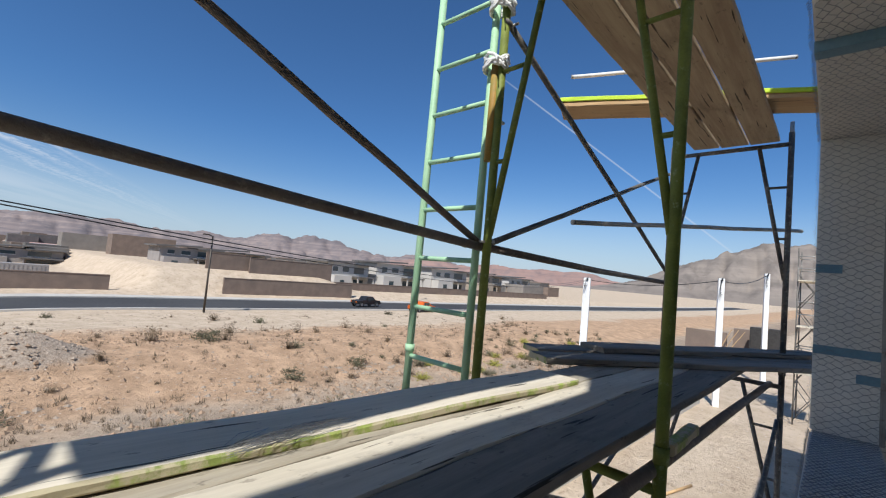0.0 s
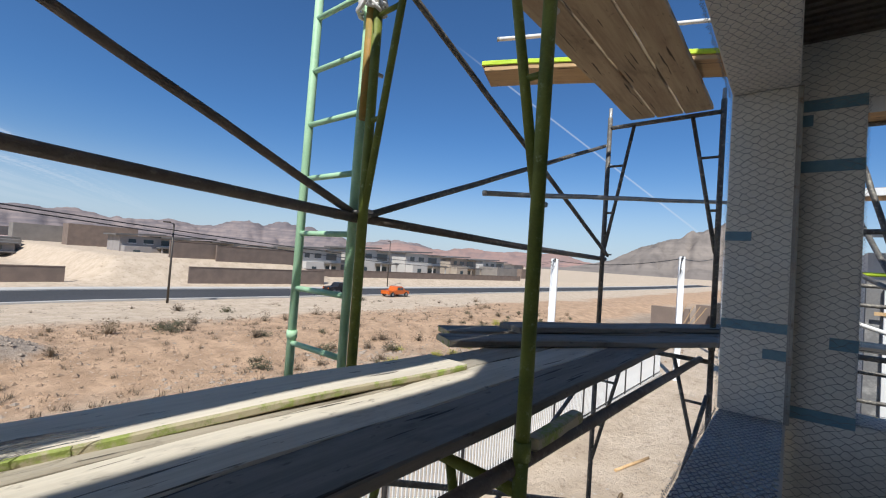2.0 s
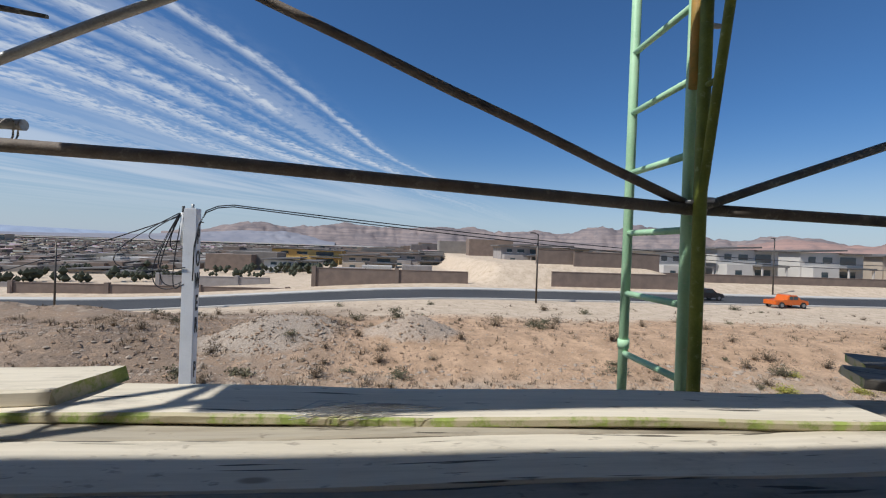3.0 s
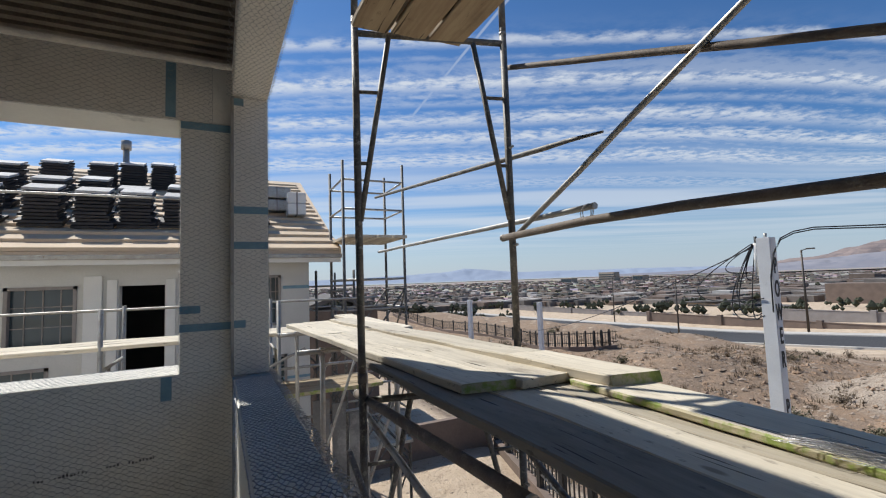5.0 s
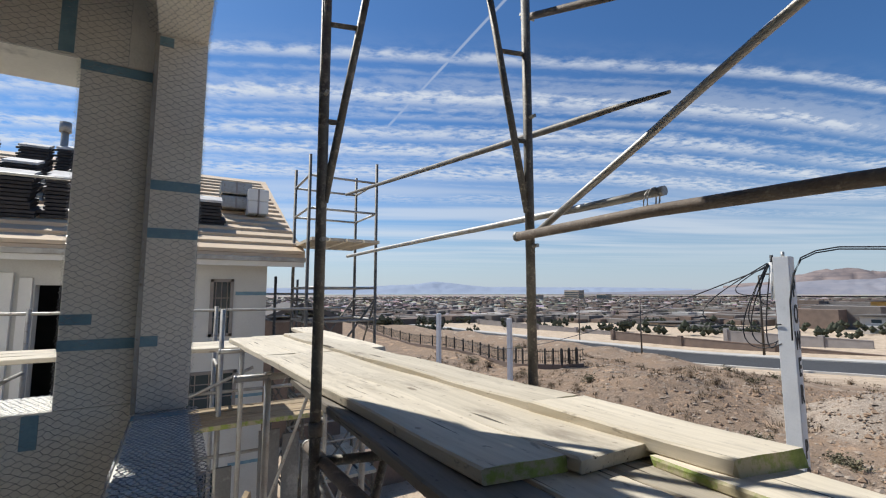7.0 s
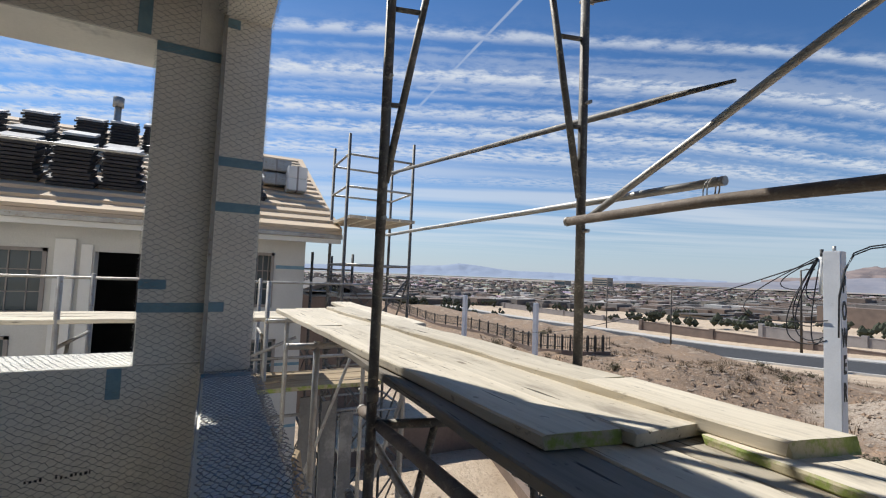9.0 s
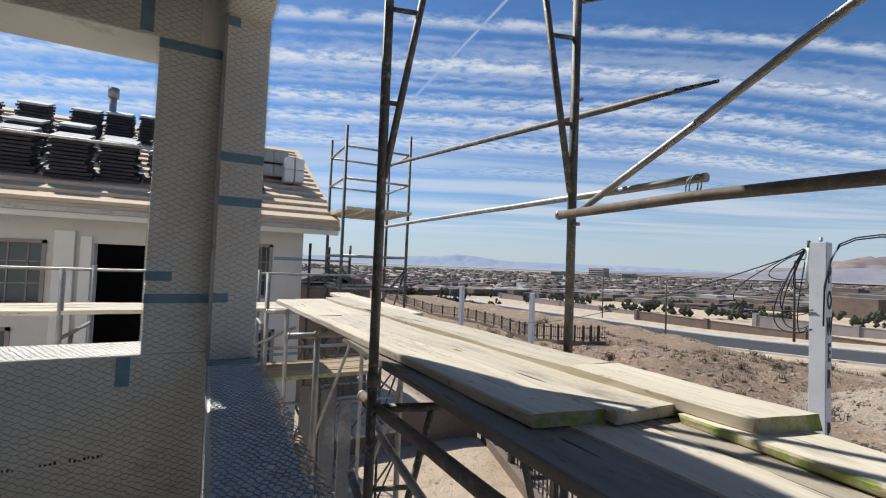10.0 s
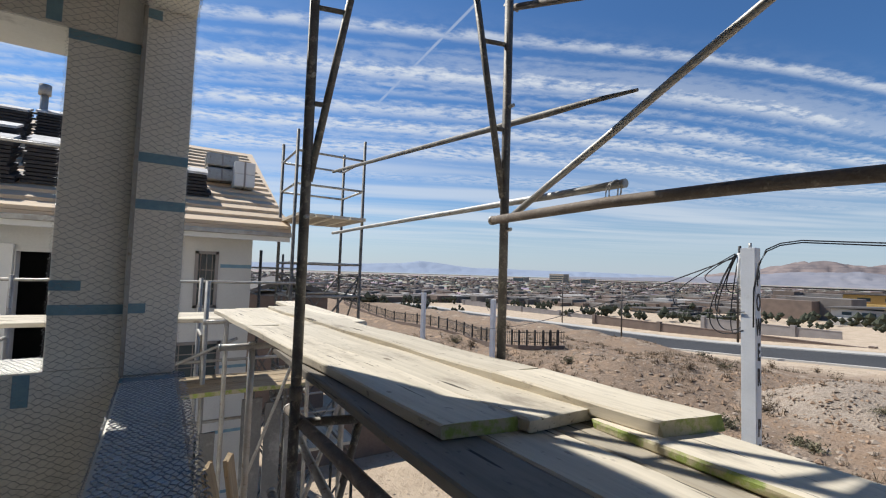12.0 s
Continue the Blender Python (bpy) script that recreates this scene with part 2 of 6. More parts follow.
M_MARK = surface("black_marker", (0.03, 0.03, 0.03), (0.05, 0.05, 0.05), 12, 90, 0.6, 0.0)
M_PAPER = surface("black_building_paper", (0.035, 0.032, 0.03), (0.06, 0.052, 0.045), 4, 60, 0.75, 0.4)
M_BATTEN = surface("dark_ceiling_lath", (0.20, 0.165, 0.125), (0.11, 0.09, 0.07), 5, 80, 0.7, 0.4)
M_STUCCO = surface("grey_base_coat", (0.66, 0.65, 0.62), (0.56, 0.55, 0.52), 0.8, 40, 0.9, 0.3, spots=(0.48, 0.47, 0.45), spot_scale=1.2, spot_at=(0.55, 0.8))
M_TRIM = surface("white_trim_paint", (0.78, 0.77, 0.74), (0.70, 0.69, 0.66), 2, 60, 0.6, 0.1)
M_POLE = surface("white_post_paint", (0.80, 0.80, 0.79), (0.70, 0.70, 0.69), 3, 60, 0.55, 0.15, spots=(0.5, 0.49, 0.46), spot_scale=6, spot_at=(0.62, 0.8))
M_CABLE = surface("black_cable", (0.022, 0.022, 0.024), (0.04, 0.04, 0.042), 30, 100, 0.5, 0.0)
M_UNDERLAY = surface("tan_roof_underlay", (0.68, 0.53, 0.37), (0.58, 0.45, 0.31), 1.4, 50, 0.85, 0.25, vary=0.08)
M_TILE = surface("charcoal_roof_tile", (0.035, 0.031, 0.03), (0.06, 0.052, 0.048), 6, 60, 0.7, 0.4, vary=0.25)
M_TILE_SUN_TOP = surface("sun_glare_tile_top", (0.62, 0.60, 0.57), (0.42, 0.40, 0.38), 6, 60, 0.8, 0.3, vary=0.2)
M_ROOM_SHADE = surface("painted_room_shade", (0.012, 0.012, 0.013), (0.02, 0.02, 0.02), 3, 30, 0.9, 0.0)
M_GLASS = glass_mat("window_glass")
M_WALLBLOCK = surface("brown_block", (0.23, 0.17, 0.135), (0.17, 0.13, 0.105), 0.7, 12, 0.9, 0.2)
M_GREYWALL = surface("grey_block", (0.33, 0.30, 0.28), (0.26, 0.235, 0.22), 0.7, 12, 0.9, 0.2)
M_IRON = surface("dark_iron_fence", (0.03, 0.028, 0.027), (0.05, 0.046, 0.043), 5, 50, 0.6, 0.0)
M_ASPHALT = surface("asphalt", (0.062, 0.062, 0.064), (0.045, 0.045, 0.047), 0.08, 3, 0.9, 0.2)
M_KERB = surface("pale_concrete", (0.52, 0.49, 0.44), (0.43, 0.40, 0.36), 0.4, 8, 0.9, 0.2)
M_LAMPPOST = surface("street_lamp_bronze", (0.10, 0.085, 0.07), (0.07, 0.06, 0.05), 2, 30, 0.5, 0.1, metal=0.4)
M_HOUSE_A = surface("pale_house_stucco", (0.52, 0.49, 0.45), (0.46, 0.43, 0.39), 0.2, 4, 0.9, 0.1)
M_HOUSE_B = surface("tan_house_stucco", (0.40, 0.33, 0.26), (0.34, 0.28, 0.22), 0.2, 4, 0.9, 0.1)
M_HOUSE_ROOF = surface("house_roof_grey", (0.15, 0.14, 0.13), (0.11, 0.10, 0.095), 0.4, 5, 0.9, 0.1)
M_PLYWOOD = surface("yellow_sheathing", (0.55, 0.38, 0.14), (0.46, 0.30, 0.11), 0.3, 6, 0.8, 0.1)
M_TOWN = surface("distant_roof_mix", (0.27, 0.24, 0.21), (0.15, 0.13, 0.115), 0.02, 0.3, 0.9, 0.0)
M_SHEATH = surface("grey_sheathing", (0.22, 0.215, 0.21), (0.15, 0.145, 0.14), 0.9, 40, 0.8, 0.2, spots=(0.34, 0.33, 0.31), spot_scale=1.6, spot_at=(0.5, 0.62))
M_TWIG = surface("dry_twig", (0.24, 0.18, 0.12), (0.15, 0.11, 0.07), 6, 60, 0.9, 0.0, vary=0.3)
M_SAGE = surface("sage_leaf", (0.17, 0.155, 0.095), (0.11, 0.10, 0.06), 6, 60, 0.9, 0.0, vary=0.3)
M_YELLOWBUSH = surface("yellow_green_leaf", (0.40, 0.36, 0.08), (0.26, 0.25, 0.06), 6, 60, 0.9, 0.0, vary=0.2)
M_ROCK = surface("pale_rock", (0.40, 0.32, 0.245), (0.29, 0.23, 0.175), 2, 14, 0.9, 0.4, vary=0.25)
M_CLOD = surface("brown_clod", (0.40, 0.275, 0.18), (0.26, 0.18, 0.12), 1.5, 10, 0.95, 0.3)
M_TREE = surface("dark_tree_leaf", (0.06, 0.065, 0.04), (0.04, 0.045, 0.027), 2, 20, 0.9, 0.0, vary=0.3)
M_ORANGE = surface("orange_car_paint", (0.62, 0.13, 0.015), (0.56, 0.11, 0.012), 2, 20, 0.35, 0.0, spec=0.5)
M_BLACKCAR = surface("black_car_paint", (0.014, 0.014, 0.016), (0.02, 0.02, 0.022), 2, 20, 0.3, 0.0, spec=0.5)
M_RUBBER = surface("tyre_rubber", (0.02, 0.02, 0.02), (0.03, 0.03, 0.03), 5, 40, 0.85, 0.0)
M_RIM = surface("wheel_rim", (0.35, 0.35, 0.36), (0.28, 0.28, 0.29), 5, 40, 0.35, 0.0, metal=0.8)


def ground_material():
    m = bpy.data.materials.new("desert_ground")
    m.use_nodes = True
    k = Nodes(m.node_tree)
    out, p = k.add("ShaderNodeOutputMaterial"), k.add("ShaderNodeBsdfPrincipled")
    k.link(p.outputs[0], out.inputs["Surface"])
    co = k.add("ShaderNodeTexCoord").outputs["Object"]
    parts = k.add("ShaderNodeSeparateXYZ")
    k.link(co, parts.inputs[0])
    wide = k.noise(co, 0.09, 5.0)
    mid = k.noise(co, 0.7, 5.0, 0.6)
    fine = k.noise(co, 9.0, 5.0, 0.7)
    sand = k.mix(k.ramp(mid, 0.35, 0.65), (0.58, 0.465, 0.345), (0.48, 0.375, 0.27))
    clay = k.mix(k.ramp(mid, 0.35, 0.65), (0.53, 0.355, 0.225), (0.38, 0.25, 0.155))
    gravel = k.mix(k.ramp(fine, 0.35, 0.65), (0.30, 0.225, 0.165), (0.18, 0.135, 0.10))
    # the bank of the wash is redder clay; the graded strip by the road and the building pad are pale sand
    y = k.math("ADD", parts.outputs[1], k.math("MULTIPLY", k.math("SUBTRACT", wide, 0.5), 14.0))
    bank = k.math("MULTIPLY", k.ramp(y, 20.0, 25.0), k.math("SUBTRACT", 1.0, k.ramp(y, 37.0, 42.0)))
    col = k.mix(bank, sand, clay)
    floor_wash = k.math("MULTIPLY", k.ramp(y, 8.0, 11.0), k.math("SUBTRACT", 1.0, k.ramp(y, 19.0, 25.0)))
    col = k.mix(k.math("MULTIPLY", floor_wash, 0.75), col, gravel)
    east = k.math("MULTIPLY", k.math("MULTIPLY", k.ramp(k.math("MULTIPLY", parts.outputs[0], -1.0), -1.0, 9.0), k.ramp(y, 7.5, 11.0)), k.math("SUBTRACT", 1.0, k.ramp(y, 44.0, 54.0)))
    col = k.mix(k.math("MULTIPLY", east, k.ramp(mid, 0.2, 0.5)), col, k.mix(k.ramp(mid, 0.42, 0.62), gravel, (0.29, 0.205, 0.14)))
    stones = k.add("ShaderNodeTexVoronoi")
    stones.inputs["Scale"].default_value = 3.2
    k.link(co, stones.inputs["Vector"])
    peb = k.math("MULTIPLY", k.math("SUBTRACT", 1.0, k.ramp(stones.outputs["Distance"], 0.10, 0.22)), k.ramp(mid, 0.46, 0.62))
    col = k.mix(k.math("MULTIPLY", peb, 0.6), col, (0.62, 0.55, 0.47))
    # far town: a mottle of roofs and yards
    town = k.add("ShaderNodeTexVoronoi")
    town.inputs["Scale"].default_value = 0.035
    k.link(co, town.inputs["Vector"])
    far = k.ramp(k.math("ADD", parts.outputs[1], k.math("MULTIPLY", parts.outputs[0], -1.0)), 190.0, 330.0)
    roofs = k.mix(0.55, town.outputs["Color"], (0.26, 0.22, 0.19))
    roofs = k.mix(0.62, roofs, (0.20, 0.175, 0.155))
    col = k.mix(k.math("MULTIPLY", far, 0.8), col, roofs)
    # tipped spoil of grey gravel
    for hx, hy, hr in ((1.2, 32.0, 3.9), (-8.6, 31.0, 5.4)):
        dx, dy = k.math("SUBTRACT", parts.outputs[0], hx), k.math("MULTIPLY", k.math("SUBTRACT", parts.outputs[1], hy), 1.2)
        d = k.math("ADD", k.math("SQRT", k.math("ADD", k.math("MULTIPLY", dx, dx), k.math("MULTIPLY", dy, dy))), k.math("MULTIPLY", k.math("SUBTRACT", mid, 0.5), 2.5))
        spoil = k.math("SUBTRACT", 1.0, k.ramp(d, hr * 0.75, hr))
        col = k.mix(k.math("MULTIPLY", spoil, 0.7), col, k.mix(k.ramp(fine, 0.35, 0.65), (0.47, 0.405, 0.33), (0.30, 0.25, 0.20)))
    dark = k.ramp(k.noise(co, 2.4, 6.0, 0.75), 0.52, 0.74)
    col = k.mix(k.math("MULTIPLY", k.math("MULTIPLY", dark, 0.8), k.math("SUBTRACT", 1.0, far)), col, (0.19, 0.13, 0.085))
    clods = k.ramp(k.noise(co, 11.0, 5.0, 0.8), 0.56, 0.70)
    rubble = k.math("MULTIPLY", k.math("MULTIPLY", clods, k.ramp(wide, 0.40, 0.56)), k.math("SUBTRACT", 1.0, k.ramp(y, 42.0, 48.0)))
    col = k.mix(k.math("MULTIPLY", rubble, 0.75), col, (0.15, 0.105, 0.07))
    k.link(col, p.inputs["Base Color"])
    p.inputs["Roughness"].default_value = 0.95
    p.inputs["Specular IOR Level"].default_value = 0.15
    bn = k.add("ShaderNodeBump")
    bn.inputs["Strength"].default_value, bn.inputs["Distance"].default_value = 0.9, 0.16
    k.link(k.math("ADD", mid, k.math("MULTIPLY", k.noise(co, 3.2, 6.0, 0.75), 0.8)), bn.inputs["Height"])
    k.link(bn.outputs[0], p.inputs["Normal"])
    return m


M_GROUND = ground_material()


def hill_material(name, a, b, c, haze):
    """Layered bare rock; haze paints a blue air tint into far ranges' colour."""
    m = bpy.data.materials.new(name)
    m.use_nodes = True
    k = Nodes(m.node_tree)
    out, p = k.add("ShaderNodeOutputMaterial"), k.add("ShaderNodeBsdfPrincipled")
    k.link(p.outputs[0], out.inputs["Surface"])
    co = k.add("ShaderNodeTexCoord").outputs["Object"]
    strata = k.noise(k.scaled(co, (0.002, 0.002, 0.06)), 1.0, 5.0, 0.65)
    gully = k.noise(k.scaled(co, (0.02, 0.02, 0.004)), 1.0, 5.0, 0.65)
    col = k.mix(k.ramp(strata, 0.38, 0.62), a, b)
    col = k.mix(k.math("MULTIPLY", k.ramp(gully, 0.45, 0.68), 0.7), col, c)
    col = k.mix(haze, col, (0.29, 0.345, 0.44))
    k.link(col, p.inputs["Base Color"])
    p.inputs["Roughness"].default_value = 1.0
    p.inputs["Specular IOR Level"].default_value = 0.05
    return m


# Last number: share of distance haze painted into the rock colour.
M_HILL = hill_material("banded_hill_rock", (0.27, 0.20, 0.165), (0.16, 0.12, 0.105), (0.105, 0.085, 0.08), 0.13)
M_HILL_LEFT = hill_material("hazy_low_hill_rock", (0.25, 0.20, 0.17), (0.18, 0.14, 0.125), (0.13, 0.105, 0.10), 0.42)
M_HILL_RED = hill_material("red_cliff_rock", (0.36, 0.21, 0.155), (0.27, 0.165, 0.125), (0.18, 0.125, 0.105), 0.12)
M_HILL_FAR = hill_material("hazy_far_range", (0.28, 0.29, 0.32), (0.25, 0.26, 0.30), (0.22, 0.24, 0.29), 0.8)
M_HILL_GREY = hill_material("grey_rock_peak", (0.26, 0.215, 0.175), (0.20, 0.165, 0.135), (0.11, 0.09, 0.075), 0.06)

# ---- building helpers ----
def mesh_of(name, bm):
    me = bpy.data.meshes.new(name)
    bmesh.ops.recalc_face_normals(bm, faces=bm.faces)
    bm.to_mesh(me)
    bm.free()
    return me


def base_of(parent):
    p = Vector(parent.location)
    while parent.parent:
        parent = parent.parent
        p += parent.location
    return p


def part(name, bm, material, parent=None, label="", smooth=False):
    """One mesh object from a bmesh in world metres; under a parent it is moved into the parent's own frame."""
    if parent is not None:
        bmesh.ops.translate(bm, verts=bm.verts, vec=-base_of(parent))
    ob = new(name, mesh_of(name, bm))
    for m in material if isinstance(material, (list, tuple)) else [material]:
        ob.data.materials.append(m)
    if smooth:
        for f in ob.data.polygons:
            f.use_smooth = True
    if parent is not None:
        ob.parent = parent
    if label:
        tagged(ob, label)
    return ob


def thing(name, at, label, category, group="", kind=""):
    ob = new(name)
    ob.location = at
    ob.empty_display_size = 0.1
    return tagged(ob, label, category, group, kind)


def box(bm, lo, hi, mat=0):
    vs = [bm.verts.new((x, y, z)) for x in (lo[0], hi[0]) for y in (lo[1], hi[1]) for z in (lo[2], hi[2])]
    for f in ((0, 1, 3, 2), (4, 6, 7, 5), (0, 4, 5, 1), (2, 3, 7, 6), (0, 2, 6, 4), (1, 5, 7, 3)):
        bm.faces.new([vs[i] for i in f]).material_index = mat
    return vs


def boxed(lo, hi, bevel=0.0):
    bm = bmesh.new()
    box(bm, lo, hi)
    if bevel:
        bmesh.ops.bevel(bm, geom=bm.edges[:], offset=bevel, segments=2, affect="EDGES", profile=0.6)
    return bm


def slab(bm, pts, z0, z1):
    """A prism over a plan polygon (counter-clockwise)."""
    a = [bm.verts.new((x, y, z0)) for x, y in pts]
    b = [bm.verts.new((x, y, z1)) for x, y in pts]
    bm.faces.new(a[::-1])
    bm.faces.new(b)
    for i in range(len(pts)):
        j = (i + 1) % len(pts)
        bm.faces.new((a[i], a[j], b[j], b[i]))


def tube(bm, line, r, sides=10, caps=True):
    """A round tube along a line of points."""
    line = [Vector(p) for p in line]
    rings = []
    for i, p in enumerate(line):
        d = (line[min(i + 1, len(line) - 1)] - line[max(i - 1, 0)]).normalized()
        a = d.cross(Vector((0, 0, 1)) if abs(d.z) < 0.9 else Vector((1, 0, 0))).normalized()
        b = d.cross(a)
        rr = r[i] if isinstance(r, (list, tuple)) else r
        rings.append([bm.verts.new(p + rr * (math.cos(t) * a + math.sin(t) * b)) for t in (2 * math.pi * k / sides for k in range(sides))])
    for s, e in zip(rings, rings[1:]):
        for k in range(sides):
            j = (k + 1) % sides
            bm.faces.new((s[k], s[j], e[j], e[k])).smooth = True
    if caps:
        bm.faces.new(rings[0][::-1])
        bm.faces.new(rings[-1])


def pipe(line, r=0.021, sides=10):
    bm = bmesh.new()
    tube(bm, line, r, sides)
    return bm


def sag(a, b, drop, n=16):
    a, b = Vector(a), Vector(b)
    return [a.lerp(b, i / n) - Vector((0, 0, drop * 4 * (i / n) * (1 - i / n))) for i in range(n + 1)]


rng = random.Random(7)


# ---- the balcony under construction ----
SILL, XR, XL = 4.44, 2.19, -2.92
FLOOR = 3.45


def inner_y(x):
    return 0.11 + (x - XR) * (0.11 - 0.025) / (XR - XL)


def outer_y(x):
    return 0.36 + (x - XR) * (0.36 - 0.252) / (XR - XL)


def front_slab(x0, x1, z0, z1):
    bm = bmesh.new()
    slab(bm, [(x0, inner_y(x0)), (x1, inner_y(x1)), (x1, outer_y(x1)), (x0, outer_y(x0))], z0, z1)
    bmesh.ops.bevel(bm, geom=bm.edges[:], offset=0.008, segments=2, affect="EDGES")
    return bm


def wires(bm, origin, u, v, w, h, cell=0.031, r=0.0008):
    """Hexagon netting over a rectangle: three-sided strands."""
    origin, u, v = Vector(origin), Vector(u).normalized(), Vector(v).normalized()
    n = u.cross(v)
    dx, dy = cell, cell * 1.0
    w, h, u, v = h, w, v, u
    loc = random.Random(int(abs(origin.x * 131 + origin.y * 57 + w * 1000)))

    def strand(a, b, thick=r):
        a, b = Vector(a), Vector(b)
        d = (b - a).normalized()
        s = d.cross(n)
        ends = []
        for p in (a, b):
            ends.append([bm.verts.new(p + s * thick), bm.verts.new(p - s * thick), bm.verts.new(p + n * thick * 1.6)])
        for i in range(3):
            j = (i + 1) % 3
            bm.faces.new((ends[0][i], ends[0][j], ends[1][j], ends[1][i]))

    def at(x, y):
        x, y = min(max(x, 0), w), min(max(y, 0), h)
        return origin + u * x + v * y + n * (0.003 + 0.003 * noise.noise(Vector((x * 9, y * 9, w))))

    rows, cols = int(h / dy) + 1, int(w / dx) + 1
    jig = {}

    def knot(c, q, side):
        key = (c, q, side)
        if key not in jig:
            jig[key] = at((c + (0.5 if q % 2 else 0.0)) * dx + loc.uniform(-1, 1) * 0.005, (q + (0.33 if side else 0.0)) * dy + loc.uniform(-1, 1) * 0.005)
        return jig[key]

    for q in range(rows):
        for c in range(cols):
            lo, hi = knot(c, q, 0), knot(c, q, 1)
            if (lo - hi).length > 1e-4:
                strand(lo, hi, r * 1.5)
            for nxt in ((c, c + 1) if q % 2 else (c - 1, c)):
                if nxt >= 0:
                    far = knot(nxt, q + 1, 0)
                    if (far - hi).length > 1e-4:
                        strand(hi, far)


def fringe(bm, a, b, out, reach=0.013, step=0.017):
    """Cut netting ends curling off an edge."""
    a, b, out = Vector(a), Vector(b), Vector(out).normalized()
    loc = random.Random(int(a.length * 977 + b.z * 31))
    n = int((b - a).length / step)
    for i in range(n):
        p, q = a.lerp(b, i / n), a.lerp(b, (i + 1) / n)
        m = p.lerp(q, 0.5) + out * reach * loc.uniform(0.5, 1.3)
        tube(bm, [p, m, q + out * loc.uniform(0, 0.004)], 0.0011, 3, False)


def flat_band(parent, lo, hi):
    return part("tape_strip", boxed(lo, hi), M_TAPE, parent, "blue seam tape strip")


def front_wall():
    w = thing("wall_front", (0, 0.2, FLOOR), "half-height balcony wall in wire-netted white foam board", "wall", kind="structure")
    part("sill_wall", front_slab(XL - 0.02, XR + 0.02, 2.7, SILL), M_FOAM, w)
    part("jamb", front_slab(XR, XR + 0.30, SILL, 6.2), M_FOAM, w)
    part("jamb", front_slab(XL - 0.30, XL, SILL, 6.6), M_FOAM, w)
    part("header", front_slab(-0.2, XR + 0.30, 5.90, 6.84), M_FOAM, w)
    part("header", front_slab(XL - 0.30, -0.2, 6.36, 6.84), M_FOAM, w)
    bm = bmesh.new()
    yr0, yr1, yl0, yl1 = inner_y(XR), outer_y(XR), inner_y(XL), outer_y(XL)
    wires(bm, (XR, yr1, SILL), (0, -1, 0), (0, 0, 1), yr1 - yr0, 5.90 - SILL)
    wires(bm, (XL, yl0, SILL), (0, 1, 0), (0, 0, 1), yl1 - yl0, 6.36 - SILL)
    d = Vector((XR - XL, inner_y(XR) - inner_y(XL), 0))
    wires(bm, (XL, yl0 + 0.01, SILL), d, (-d.y, d.x, 0), 2.2, 0.26, 0.022, 0.0016)
    wires(bm, (0.7, inner_y(0.7) + 0.01, SILL), d, (-d.y, d.x, 0), XR - 0.7, 0.23, 0.022, 0.0016)
    wires(bm, (-0.2, outer_y(-0.2), 5.90), d, (d.y, -d.x, 0), XR + 0.2, 0.235)
    wires(bm, (XL, outer_y(XL), 6.36), d, (d.y, -d.x, 0), 1.6, 0.27)
    wires(bm, (XL, inner_y(XL), 3.6), d, (0, 0, 1), 0.9, SILL - 3.6)
    fringe(bm, (XR, yr1, SILL), (XR, yr1, 5.90), (-0.6, 1, 0))
    fringe(bm, (XR - 0.004, yr0, SILL), (XR - 0.004, yr0, 5.90), (-1, -0.3, 0), 0.006)
    fringe(bm, (XL, yl1, SILL), (XL, yl1, 6.36), (0.6, 1, 0))
    fringe(bm, (XR, yr1, 5.90), (-0.2, outer_y(-0.2), 5.90), (0, 1, -0.6))
    fringe(bm, (XL, yl1, 6.36), (-1.2, outer_y(-1.2), 6.36), (0, 1, -0.6))
    fringe(bm, (XL, yl1, SILL), (-0.7, outer_y(-0.7), SILL), (0, 1, 0.8))
    fringe(bm, (0.7, outer_y(0.7), SILL), (XR, yr1, SILL), (0, 1, 0.8))
    fringe(bm, (XL, yl0, SILL), (-0.9, inner_y(-0.9), SILL), (0, -1, 0.8), 0.008)
    lath = part("wire_netting", bm, M_WIRE, w, "hexagonal stucco netting")
    tagged(lath, kind="stuff")
    x = XR - 0.0045
    for z, a, b in ((4.82, yr0, yr1), (4.705, yr0, yr0 + 0.09), (5.22, yr1 - 0.10, yr1)):
        flat_band(w, (x, a, z), (x + 0.006, b, z + 0.042))
    x = XL - 0.0015
    for z, a, b in ((5.535, yl0, yl1), (5.29, yl0, yl1), (4.755, yl0, yl0 + 0.08), (6.30, yl0, yl0 + 0.07)):
        flat_band(w, (x, a, z), (x + 0.006, b, z + 0.05))
    x = 1.09
    flat_band(w, (x, inner_y(x), 5.868 - 0.004), (x + 0.06, outer_y(x), 5.90 + 0.002))
    flat_band(w, (XL + 0.06, inner_y(XL), SILL - 0.002), (XL + 0.13, outer_y(XL), SILL + 0.004))
    for x in (XR - 0.007, XL - 0.001):
        y = inner_y(x) - 0.012
        part("corner_bead", boxed((x, y, SILL), (x + 0.008, y + 0.02, 5.90 if x > 0 else 6.36)), M_GALV, w)
    return w


